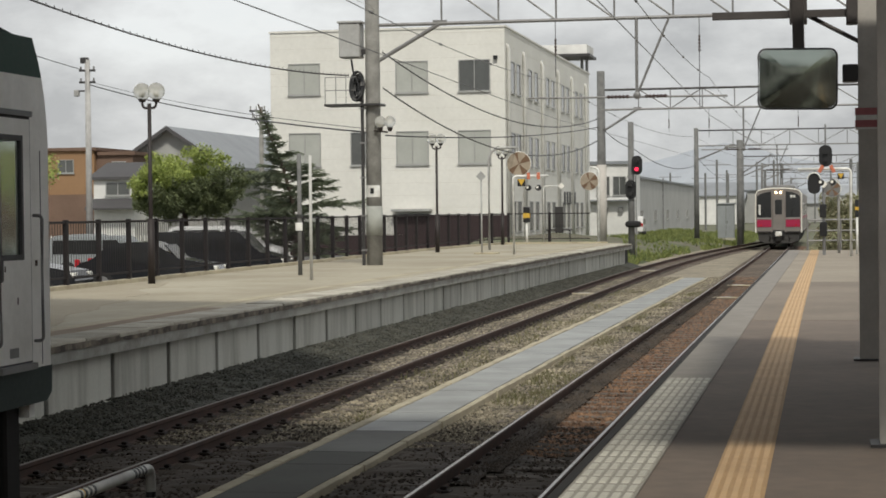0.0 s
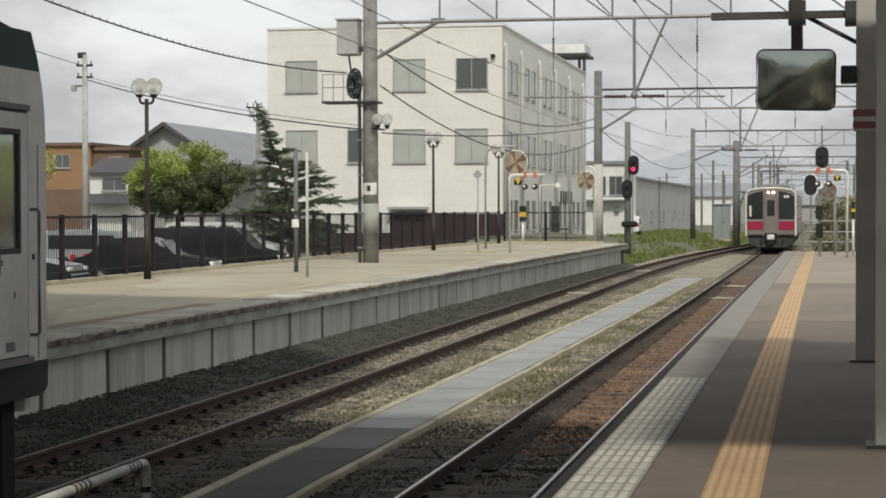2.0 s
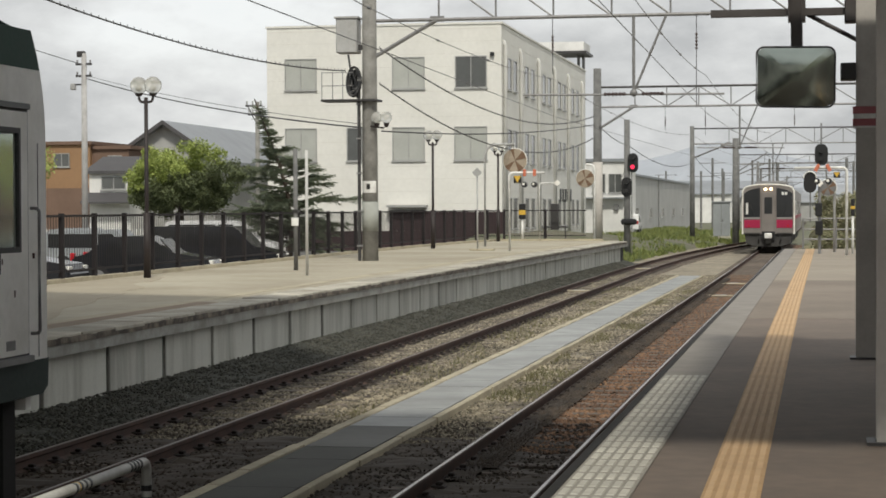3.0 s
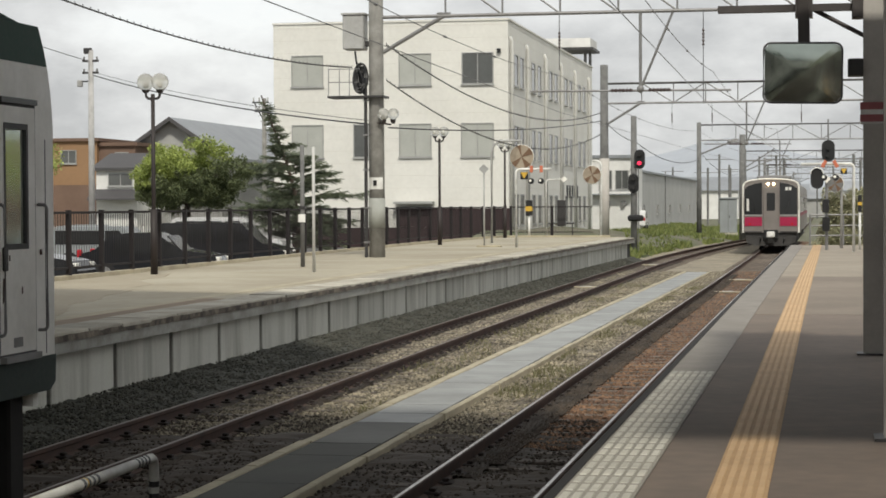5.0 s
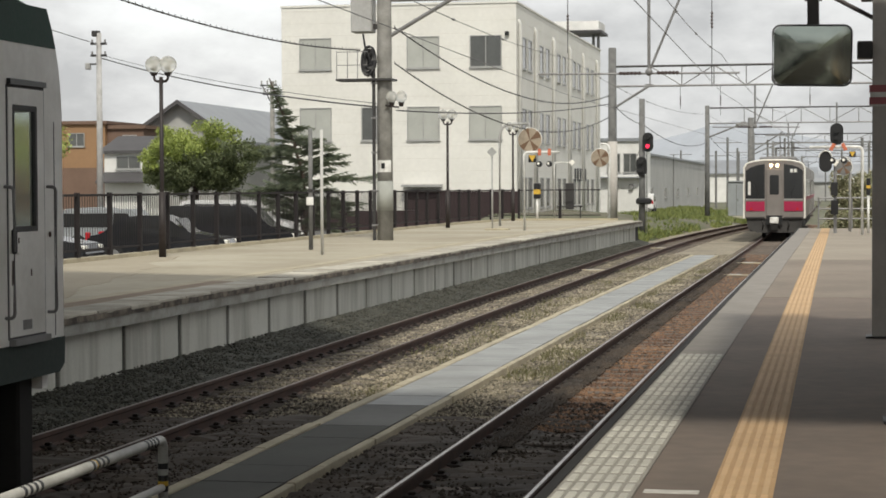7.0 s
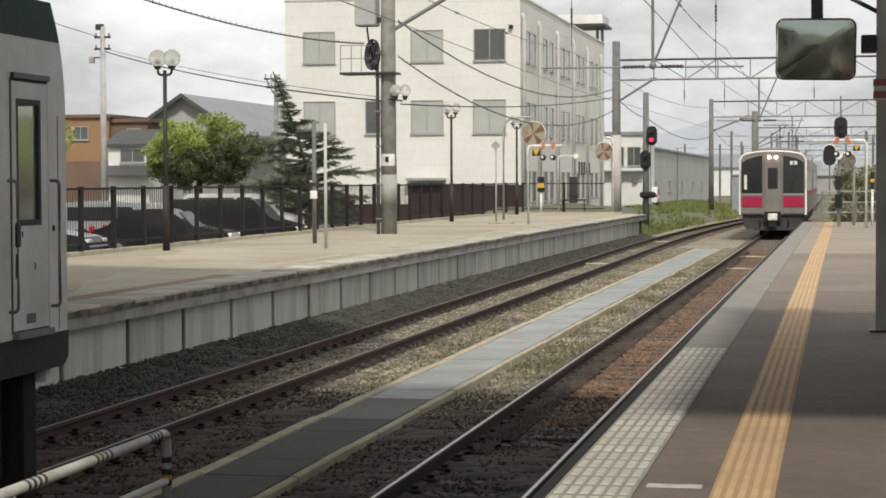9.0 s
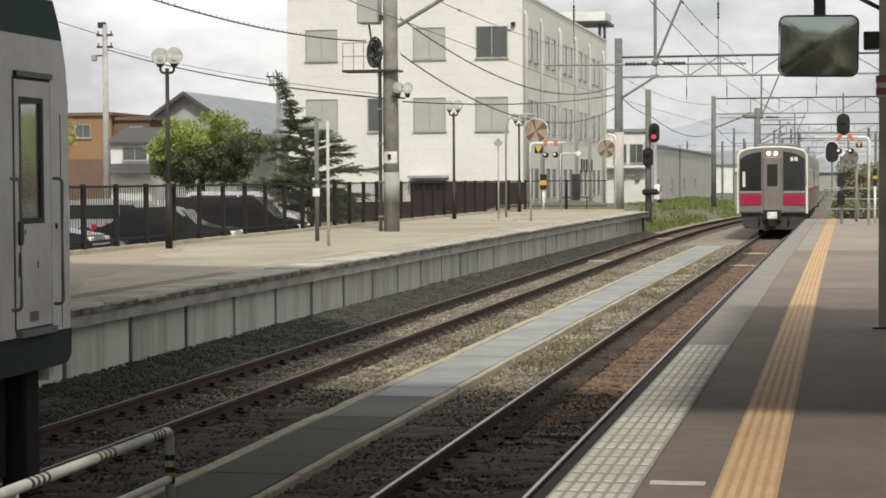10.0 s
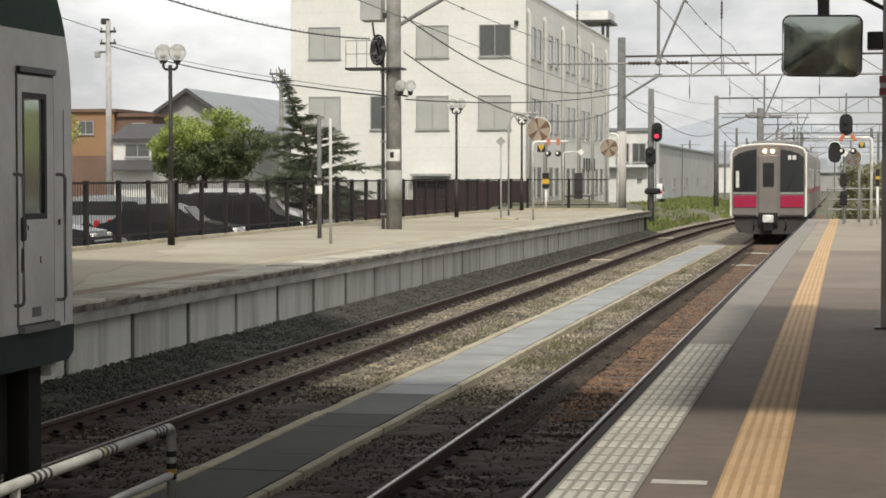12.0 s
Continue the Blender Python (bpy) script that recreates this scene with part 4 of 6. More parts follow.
def build_line_side():
    signal_mast(-9.25, 97, -0.2, 6.9)
    mast = thing("catenary_mast", "grey concrete mast beside the track with a short arm", "mast", at=(-5.75, 140, -0.3))
    part("pole", tube([(0, 0, 0), (0, 0, 7.5)], 0.24, 12, 0.21), "greypole", mast, smooth=True)
    part("arm", tube([(0.3, 0, 7.0), (-0.9, 0, 7.0)], 0.06, 8), "steel", mast)
    part("arm_cap", ball(0.16, (-0.9, 0, 7.0), 10), "steel", mast)
    part("brace", tube([(0.2, 0, 5.2), (2.2, 0, 6.5)], 0.05, 6), "steel", mast)
    for k, (x, y, h) in enumerate(((-6.6, 230, 7), (-3.6, 175, 6.6), (2.4, 180, 7.0), (5.0, 250, 8), (-14, 240, 7), (-22, 290, 8), (-30, 330, 8), (1.0, 290, 8), (-12.2, 232, 8.4), (-12.4, 260, 7.7), (-8.6, 262, 8.8), (-5.9, 242, 8.5), (-15.5, 330, 8.5), (-1.5, 340, 9), (6.5, 330, 9), (3.5, 210, 7.4))):
        q = thing("catenary_mast", "thin grey mast far along the line", "mast", group="far masts", at=(x, y, -0.3))
        part("pole", tube([(0, 0, 0), (0, 0, h)], 0.13, 8), "greypole", q)
        part("arm", tube([(-1.6, 0, h - 0.6), (1.6, 0, h - 0.6)], 0.05, 6), "steel", q)
    cab = thing("relay_cabinet", "pale grey steel relay cabinet on the grassy verge", "cabinet", at=(-7.21, 150, 0.1))
    part("case", box(-0.62, 0.62, -0.45, 0.45, 0.1, 2.62, 0.03), "cabinet", cab)
    part("roof", box(-0.72, 0.72, -0.55, 0.55, 2.62, 2.74, 0.02), "cabinet", cab)
    part("plinth", box(-0.68, 0.68, -0.5, 0.5, -0.2, 0.1), "coping", cab)
    part("door_seam", box(-0.01, 0.01, -0.456, -0.45, 0.2, 2.5), "joint", cab)
    part("door_handle", box(0.08, 0.13, -0.48, -0.45, 1.2, 1.4, 0.01), "darksteel", cab)
    # head hung from the far gantry
    hung = thing("hanging_signal", "black oval signal head hung from the far gantry beam", "railway signal", at=(0.15, 149.7, 0))
    part("hanger_tube", tube([(0, 0.25, 8.6), (0, 0.25, 5.5)], 0.06, 8), "steel", hung)
    part("signal_head", prism(rounded(-0.48, 0.48, 5.45, 7.05, 0.44, 6), "y", -0.05, 0.1), "black", hung)
    for zz in (5.95, 6.5):
        part("hood", tube([(0, -0.35, zz), (0, -0.05, zz)], 0.17, 12), "black", hung)
    # fittings at the end of the asphalt platform
    p = signal_portal(0.84, 62.2, 0.9, 2.7, 1.6, side=-1, plate=0.7, tilt=28)
    h = thing("repeater_signal", "black oval repeater signal head with white hood on a post", "railway signal", at=(-0.28, 64, 0.9))
    part("post", tube([(0.3, 0.1, 0), (0.3, 0.1, 2.3)], 0.05, 8), "steel", h)
    part("signal_head", prism(rounded(-0.2, 0.2, 1.95, 2.62, 0.19, 5), "y", -0.05, 0.05), "black", h)
    part("hood_arc", tube([(0.2 * math.cos(a * math.pi / 8), -0.1, 2.42 + 0.2 * math.sin(a * math.pi / 8)) for a in range(9)], 0.02, 6), "whitepaint", h)
    part("white_diamond", prism([(0.3, 2.12), (0.42, 2.25), (0.3, 2.38), (0.18, 2.25)], "y", -0.09, -0.06), "globe", h)
    part("lower_box", box(0.17, 0.38, -0.1, 0.1, 1.2, 1.62, 0.02), "black", h)
    part("lower_box", box(0.17, 0.4, -0.1, 0.1, 0.6, 1.05, 0.02), "black", h)
    round_mirror(0.5, 66.5, 0.9, 2.42, -0.2, 0.27, back="greypole")
    c = stand("striped_box_post", "post with a black and yellow equipment box", "post", 1.06, 64.5, 0.9, [(0, 0, 0), (0, 0, 1.2)], 0.04, "whitepaint")
    part("box_case", box(-0.06, 0.06, -0.06, 0.06, 1.2, 1.75, 0.015), "black", c)
    part("yellow_band", box(-0.064, 0.064, -0.064, 0.064, 1.42, 1.52), "signyellow", c)
    lit = thing("small_lamp", "small lit warm lamp on a thin post beyond the platform end", "lamp", at=(1.9, 66.0, 0.9))
    part("post", tube([(0, 0, 0), (0, 0, 2.1)], 0.03, 8), "steel", lit)
    part("bulb", ball(0.06, (0, 0, 2.16), 10), "lamp", lit, "lit warm bulb")
    rail = thing("end_railing", "galvanised pipe railing closing the platform end", "railing", at=(-0.55, 71.0, 0.9))
    for x in (0, 1.15, 2.3):
        part("upright", tube([(x, 0, 0), (x, 0, 1.1)], 0.03, 8), "steel", rail)
    for zz in (0.35, 0.7, 1.08):
        part("bar", tube([(0, 0, zz), (2.3, 0, zz)], 0.028, 8), "steel", rail)


def transponder(x, y, w, label):
    t = thing("track_transponder", label, "transponder", group="track transponders", at=(x, y, -0.15))
    part("plate", box(-w / 2, w / 2, -0.16, 0.16, 0.0, 0.035, 0.012), "kerb", t)
    part("cap", box(-w / 5, w / 5, -0.1, 0.1, 0.035, 0.045), "edge", t)


def build_transponders():
    transponder(track_two(60) - 0.1, 60, 0.9, "pale transponder plate between the rails")
    transponder(track_one(57) + 0.05, 57, 0.8, "pale transponder plate between the rails")
    transponder(track_one(66), 66, 0.8, "pale transponder plate between the rails")
    transponder(track_two(82), 82, 0.9, "pale transponder plate between the rails")
    


def build_handrail():
    """Striped pipe rail between the two tracks."""
    h = thing("striped_handrail", "white pipe handrail with black bands between the tracks", "handrail")
    x, ye, zt = -4.92, 14.05, 0.53
    part("top_pipe", tube(bend([(x, 9.0, zt), (x, ye, zt), (x, ye, -0.2)], 0.09), 0.038, 12), "railwhite", h, smooth=True)
    part("mid_pipe", tube([(x, 9.0, zt - 0.36), (x, ye - 0.03, zt - 0.36)], 0.03, 10), "railwhite", h, smooth=True)
    for y in (9.0, 11.2):
        part("post", tube([(x, y, -0.2), (x, y, zt)], 0.035, 8), "railwhite", h)
    for yc in (13.62, 12.7, 11.55, 10.5):
        for k in range(4):
            y = yc + 0.085 * (k - 1.5) if yc < 13 else yc + 0.13 + 0.07 * (k - 1.5)
            part("black_band", tube([(x, y - 0.02, zt), (x, y + 0.02, zt)], 0.0395, 12), "black", h)
    for zz in (0.33, 0.24, 0.16):
        part("black_band", tube([(x, ye, zz - 0.022), (x, ye, zz + 0.022)], 0.0395, 12), "black", h)
    part("yellow_band", tube([(x, ye, 0.175), (x, ye, 0.225)], 0.0392, 12), "signyellow", h)
    part("yellow_band", tube([(x, 12.62, zt), (x, 12.68, zt)], 0.0392, 12), "signyellow", h)


# ---- the platform roof's end, columns and mirror ----
def build_canopy():
    for x, y, mat, r in ((0.47, 20.0, "cream", 0.0), (0.47, 12.85, "cream", 0.0)):
        c = thing("canopy_column", "painted steel column of the platform canopy", "column", group="canopy columns", at=(x, y, 0.9))
        part("flange", box(-0.1, 0.1, -0.1, -0.075, 0, 3.75), mat, c)
        part("flange", box(-0.1, 0.1, 0.075, 0.1, 0, 3.75), mat, c)
        part("web", box(-0.02, 0.02, -0.075, 0.075, 0, 3.75), mat, c)
        part("base_plate", box(-0.16, 0.16, -0.16, 0.16, 0, 0.02), "darksteel", c)
        if y > 15:
            part("tape_band", box(-0.125, 0.125, -0.107, 0.107, 2.28, 2.49), "whitepaint", c)
            for z in (2.30, 2.42):
                part("red_stripe", box(-0.13, 0.13, -0.11, 0.11, z, z + 0.07), "tape", c)
            part("cable_pipe", tube([(0.13, -0.11, 0.6), (0.13, -0.11, 3.6)], 0.02, 6), "darksteel", c)
            part("junction_box", box(-0.25, -0.1, -0.15, 0.1, 2.75, 2.92, 0.01), "darksteel", c)
    mir = thing("platform_mirror", "large rounded driver's mirror hung from a steel arm", "mirror", at=(-0.215, 19.9, 3.69))
    mir.matrix_basis = pose(-0.215, 19.9, 3.69, 6.5, 0, -6.4)
    # gently bulging glass
    outline = rounded(-0.375, 0.375, -0.285, 0.285, 0.07, 5)
    gl = bmesh.new()
    rings = [[gl.verts.new((x * s, -0.05 + ((x * s) ** 2 + (z * s) ** 2) / 5.7, z * s)) for x, z in outline] for s in (0.12, 0.25, 0.4, 0.55, 0.7, 0.85, 1.0)]
    gl.faces.new(rings[0])
    for a, b in zip(rings, rings[1:]):
        for k in range(len(a)):
            gl.faces.new((a[k], b[k], b[(k + 1) % len(a)], a[(k + 1) % len(a)]))
    bmesh.ops.recalc_face_normals(gl, faces=gl.faces[:])
    part("glass", gl, "mirror", mir, "dim bulging reflecting glass", smooth=True).matrix_basis = pose(0, 0, 0, 0, 1.5, 0)
    fr = bmesh.new()
    loop = [Vector((x, -0.02, z)) for x, z in rounded(-0.385, 0.385, -0.295, 0.295, 0.075, 5)]
    add_tube(fr, loop + loop[:1], 0.010, 8, cap=False)
    part("frame", fr, "rubber", mir).matrix_basis = pose(0, 0, 0, 0, 1.5, 0)
    part("back", prism(rounded(-0.37, 0.37, -0.28, 0.28, 0.07, 5), "y", 0.004, 0.06), "darksteel", mir).matrix_basis = pose(0, 0, 0, 0, 1.5, 0)
    part("stem", box(-0.045, 0.065, 0.02, 0.08, 0.27, 0.8), "armsteel", mir)
    arm = thing("mirror_arm", "dark steel arm braced from the canopy column", "bracket")
    part("beam", box(-1.05, 0.42, 19.93, 20.03, 4.30, 4.37), "armsteel", arm)
    part("collar", box(-0.29, -0.12, 19.87, 20.09, 4.24, 4.47), "armsteel", arm)
    part("post", box(-0.25, -0.15, 19.93, 20.03, 4.47, 4.9), "armsteel", arm)
    part("brace", tube([(-0.13, 20.0, 4.33), (0.42, 20.0, 4.03)], 0.022, 8), "armsteel", arm)
    part("column_collar", box(0.26, 0.37, 19.86, 20.1, 4.22, 4.46, 0.008), "armsteel", arm)
    roof = thing("canopy_roof", "unseen grey canopy roof on beams, set out by its shade", "canopy", kind="structure")
    # Unseen roof: sheet edges and gap are set to shape platform shade.
    part("roof_sheet", box(-0.2, 8.5, 9.15, 19.3, 4.84, 4.9), "canopy", roof)
    part("roof_sheet", box(-0.2, 8.5, -13, 1.8, 4.84, 4.9), "canopy", roof)
    for y in (-8.6, -1.45, 12.85, 19.1):
        part("roof_beam", box(-0.1, 8.4, y - 0.08, y + 0.08, 4.65, 4.84), "darksteel", roof)



def build_sky_block_wall():
    """An unseen wall added behind the canopy columns to darken the platform's shade."""
    w = thing("wall_station", "unseen plain wall added to block sky light", "wall", kind="structure")
    part("wall_body", box(4.6, 4.8, -13.5, 24.0, 0.9, 4.84), "canopy", w)
    part("wall_plinth", box(4.57, 4.6, -13.5, 24.0, 0.9, 1.3), "beam", w)


def build_shade_bridge():
    """An assumed, unseen bridge behind and above, sized to cast the shade over the tracks."""
    f = thing("footbridge", "unseen footbridge assumed for the shade over the tracks", "footbridge", kind="structure")
    part("deck", box(-34, -0.3, 7.9, 15.7, 5.8, 6.05), "canopy", f)
    part("side_wall", box(-34, -0.3, 7.9, 8.05, 6.05, 8.4), "shed", f)
    part("side_wall", box(-34, -0.3, 15.55, 15.7, 6.05, 8.4), "shed", f)
    part("roof", box(-34, -0.3, 7.7, 15.8, 8.4, 8.5), "canopy", f)
    part("end_wall", box(-0.45, -0.3, 8.05, 15.55, 6.05, 8.4), "shed", f)
    # Unseen block, tapered to cast the shade on platform two.
    part("stair_hall", prism([(-21.1, 15.7), (-5.5, 15.7), (-5.5, 25.2), (-21.1, 31.0)], "z", 5.9, 8.5), "shed", f)


# ---- trains ----
def car_section(w, z0, z1, crown, n=10):
    """The end outline of a carriage: straight sides and an arched roof."""
    h = w / 2
    pts = [(-h, z0), (-h, z1 - 0.12)]
    for k in range(n + 1):
        a = math.pi - math.pi * k / n
        pts.append((h * 0.97 * math.cos(a), z1 - 0.12 + (crown + 0.12) * math.sin(a) ** 0.75))
    return pts + [(h, z1 - 0.12), (h, z0)]


def build_commuter_train():
    """Two stainless cars; the leading end stands at y = 0 and looks to -y."""
    t = thing("commuter_train", "stainless commuter train with magenta band and lit headlamps, arriving", "train")
    for k in range(2):
        y0 = 0.0 if k == 0 else 20.3
        body = part("car_body", prism(car_section(2.78, 0.92, 3.42, 0.2), "y", y0 + 0.14, y0 + 19.8), "stainless", t, "brushed stainless car body")
        part("side_band", box(1.392, 1.398, y0 + 0.3, y0 + 19.6, 1.72, 1.92), "magenta", body, "magenta band")
        for j in range(3):
            yd = y0 + 2.6 + 6.8 * j
            part("side_door", box(1.385, 1.402, yd, yd + 1.3, 1.0, 2.95), "stainless", body)
            for s in (0.1, 0.72):
                part("door_window", box(1.395, 1.408, yd + s, yd + s + 0.48, 1.9, 2.75), "cabglass", body)
            if j < 2:
                for s in (1.7, 3.3, 4.9):
                    part("side_window", box(1.386, 1.4, yd + s, yd + s + 1.35, 1.9, 2.75), "cabglass", body)
        part("cab_side_window", box(1.386, 1.402, y0 + 0.75, y0 + 1.35, 1.95, 2.75), "cabglass", body)
        part("underframe", box(-1.15, 1.15, y0 + 0.9, y0 + 19.0, 0.3, 0.92), "under", t)
        part("roof_unit", box(-0.9, 0.9, y0 + 6, y0 + 12, 3.52, 3.85, 0.06), "steel", t)
        for yb in (3.0, 16.6):
            for s in (-0.56, 0.56):
                for dy in (-1.05, 1.05):
                    wheel = part("wheel", tube([(-0.06, 0, 0), (0.06, 0, 0)], 0.43, 20), "under", t)
                    wheel.matrix_basis = pose(s, y0 + yb + dy, 0.43)
    # the end wall, with the bright surround, two dark windows and the gangway door
    part("end_wall", prism(car_section(2.74, 0.92, 3.4, 0.2), "y", 0.02, 0.14), "stainless", t)
    ring = [Vector((x, 0.03, z)) for x, z in car_section(2.76, 0.92, 3.42, 0.2, 16)]
    part("end_surround", tube(ring, 0.045, 6), "globe", t, "bright white end frame")
    for s in (-1, 1):
        x0, x1 = sorted((s * 0.44, s * 1.3))
        out = [(s * 0.44, 1.84), (s * 0.44, 3.43), (s * 0.8, 3.37), (s * 1.1, 3.27), (s * 1.3, 3.12), (s * 1.3, 1.84)]
        win = part("cab_window", prism(out, "y", -0.015, 0.03), "cabglass", t, "tall dark cab window")
        part("window_sill", box(x0, x1, -0.02, 0.03, 1.76, 1.82), "frame", win)
        part("magenta_panel", box(x0, x1, -0.012, 0.03, 1.25, 1.70, 0.01), "magenta", t, "magenta panel below the window")
        part("marker_lamp", disc(0.06, 0.03, 12), "carred", t).matrix_basis = pose(s * 1.05, -0.02, 1.36)
        part("lower_sill", box(x0, x1, -0.02, 0.03, 0.93, 0.99), "darksteel", t)
        w = part("wiper", tube([(s * 0.7, -0.03, 1.86), (s * 0.95, -0.03, 2.5)], 0.012, 5), "black", t)
    part("blind", box(-1.2, -1.08, -0.022, -0.016, 2.0, 2.62), "whitepaint", t, "pale folded sun blind")
    door = part("gangway_door", box(-0.36, 0.36, -0.035, 0.03, 1.0, 3.2, 0.015), "stainless", t, "grey gangway door")
    part("door_window", prism(rounded(-0.21, 0.21, 2.02, 2.92, 0.05), "y", -0.042, -0.034), "cabglass", door)
    for x in (-0.14, 0.14):
        part("headlamp", disc(0.066, 0.05, 20), "lamp", t, "lit warm headlamp").matrix_basis = pose(x, -0.03, 3.36)
    # logo as plain white bars
    part("white_mark", box(0.72, 0.84, -0.02, -0.016, 3.04, 3.2), "whitepaint", t)
    part("white_mark", box(0.88, 1.02, -0.02, -0.016, 3.04, 3.2), "whitepaint", t)
    sk = part("front_skirt", prism([(-1.28, 0.92), (1.28, 0.92), (1.2, 0.42), (0.75, 0.26), (-0.75, 0.26), (-1.2, 0.42)], "y", 0.12, 0.3), "skirt", t)
    part("coupler_head", box(-0.2, 0.2, -0.35, 0.1, 0.68, 0.98, 0.04), "whitepaint", t, "pale coupler cover")
    part("coupler_body", box(-0.17, 0.17, -0.28, 0.3, 0.36, 0.68, 0.04), "under", t)
    part("coupler_recess", box(-0.36, 0.36, -0.04, 0.12, 0.62, 1.06), "black", t)
    for x in (-0.55, 0.62):
        part("brake_hose", tube([(x, 0.1, 0.85), (x + 0.05, -0.1, 0.6), (x, 0.1, 0.4)], 0.03, 6), "black", t)
    pan = part("pantograph", tube([(-0.6, 9.2, 3.9), (0.6, 9.2, 3.9)], 0.03, 6), "steel", t)
    part("pantograph_arm", tube([(0, 9.2, 3.9), (0, 10.4, 4.4), (0, 9.4, 4.95)], 0.035, 6), "steel", pan)
    part("collector", tube([(-0.75, 9.4, 4.98), (0.75, 9.4, 4.98)], 0.03, 6), "steel", pan)
    return t


def build_standing_train():
    """Cream diesel car with dark green bands; its far end stands at y = 14."""
    t = thing("diesel_railcar", "dirty white diesel railcar with dark green bands, standing", "train", at=(-7.075, 14.0, 0))
    brow = [(-0.012, 3.1), (-0.045, 3.27), (-0.095, 3.42), (-0.16, 3.56), (-0.24, 3.68), (-0.28, 3.72)]
    body = part("car_body", box(-1.4, 1.4, -20.5, -1.25, 1.28, 3.72), "carwhite", t, "dirty white body panels")
    part("cab_floor", box(-1.4, 1.4, -1.25, 0.0, 1.28, 2.1), "carwhite", body)
    part("cab_head", prism([(0.0, 2.98), *brow, (-1.25, 3.72), (-1.25, 2.98)], "x", -1.4, 1.4), "carwhite", body)
    part("cab_side", box(1.36, 1.4, -0.52, 0.0, 2.1, 2.98), "carwhite", body)
    part("cab_side", box(1.36, 1.4, -1.25, -0.91, 2.1, 2.98), "carwhite", body)
    part("cab_side", box(-1.4, -1.36, -1.25, 0.0, 2.1, 2.98), "carwhite", body)
    part("corner_post", box(1.27, 1.36, -0.07, 0.0, 2.1, 2.98), "carwhite", body)
    part("end_wall", box(-1.36, 0.35, -0.07, 0.0, 2.1, 2.98), "carwhite", body)
    screen = part("windscreen", box(0.35, 1.27, -0.04, -0.034, 2.1, 2.98), "pane", body, "clear windscreen")
    screen.visible_shadow = False
    part("roof", prism([(-1.36, 3.72), (-1.1, 3.86), (-0.5, 3.95), (0.5, 3.95), (1.1, 3.86), (1.36, 3.72)], "y", -20.5, -0.42), "green", t)
    part("upper_band", prism([(-0.115, 3.44), (-0.165, 3.55), (-0.275, 3.724), (-20.5, 3.724), (-20.5, 3.44)], "x", 1.39, 1.404), "green", t, "dark green band under the roof")
    part("lower_band", prism([(0.012, 1.30), (-20.5, 1.30), (-20.5, 1.04), (-0.1, 1.04), (0.0, 1.1)], "x", -1.37, 1.406), "lowgreen", t, "darker green skirt band")
    leaf = bmesh.new()
    for y0, y1, z0, z1 in ((-1.0, -0.37, 1.36, 2.13), (-1.0, -0.37, 2.97, 3.12), (-1.0, -0.91, 2.13, 2.97), (-0.52, -0.37, 2.13, 2.97)):
        add_box(leaf, 1.402, 1.410, y0, y1, z0, z1)
    door = part("crew_door", leaf, "carwhite", t, "narrow crew door")
    gap = bmesh.new()
    for y0, y1, z0, z1 in ((-1.02, -0.35, 1.34, 1.36), (-1.02, -0.35, 3.12, 3.14), (-1.02, -1.0, 1.36, 3.12), (-0.37, -0.35, 1.36, 3.12)):
        add_box(gap, 1.4, 1.404, y0, y1, z0, z1)
    part("door_gap", gap, "rubber", t)
    seal = bmesh.new()
    for y0, y1, z0, z1 in ((-0.93, -0.50, 2.10, 2.14), (-0.93, -0.50, 2.96, 3.0), (-0.93, -0.90, 2.14, 2.96), (-0.535, -0.50, 2.14, 2.96)):
        add_box(seal, 1.38, 1.413, y0, y1, z0, z1)
    part("window_seal", seal, "rubber", door)
    pane = part("door_window", box(1.392, 1.397, -0.9, -0.535, 2.14, 2.96), "pane", door, "clear pane")
    pane.visible_shadow = False
    part("gutter", box(1.4, 1.43, -1.0, -0.36, 3.14, 3.18), "black", t)
    part("sill", box(1.4, 1.45, -1.0, -0.36, 1.30, 1.345), "steel", t, "worn steel door sill")
    for y in (-1.06, -0.30):
        part("grab_rail", tube(bend([(1.39, y, 1.5), (1.47, y, 1.5), (1.47, y, 2.42), (1.39, y, 2.42)], 0.04), 0.012, 8), "steel", t, "worn steel grab rail")
    part("door_handle", box(1.405, 1.43, -0.97, -0.90, 1.95, 2.12, 0.01), "darksteel", door)
    part("rust_stain", prism([(-0.97, 1.72), (-0.91, 1.76), (-0.92, 1.9), (-0.96, 1.9)], "x", 1.408, 1.411), "rail", door)
    for y, z0, z1 in ((-0.16, 1.32, 2.9), (-1.35, 1.32, 3.42)):
        part("panel_seam", box(1.395, 1.4025, y - 0.005, y + 0.005, z0, z1), "rubber", t)
    part("kick_plate", box(1.4, 1.412, -0.78, -0.62, 1.40, 1.47), "steel", door)
    for y, z, h in ((-0.62, 1.78, 0.05), (-0.26, 2.05, 0.04), (-0.93, 1.62, 0.12), (-0.84, 2.02, 0.04)):
        part("rust_spot", box(1.402, 1.4105, y - 0.012, y + 0.012, z, z + h), "rail", t)
    for y in (-3.2, -5.0, -6.8):
        part("side_window", prism(rounded(y - 1.0, y, 2.1, 2.95, 0.1), "x", 1.39, 1.408), "glass", t)
    # Reaches low so the space under the car stays dark.
    part("underframe", box(-1.2, 1.2, -20, -0.75, 0.28, 1.05), "under", t)
    part("step_post", box(1.1, 1.3, -0.62, -0.36, 0.1, 1.05, 0.02), "under", t)
    part("lifeguard", box(1.25, 1.34, -0.28, -0.18, 0.93, 1.05), "carwhite", t)
    part("coupler", box(-0.18, 0.18, -0.4, 0.45, 0.65, 0.98, 0.05), "under", t)
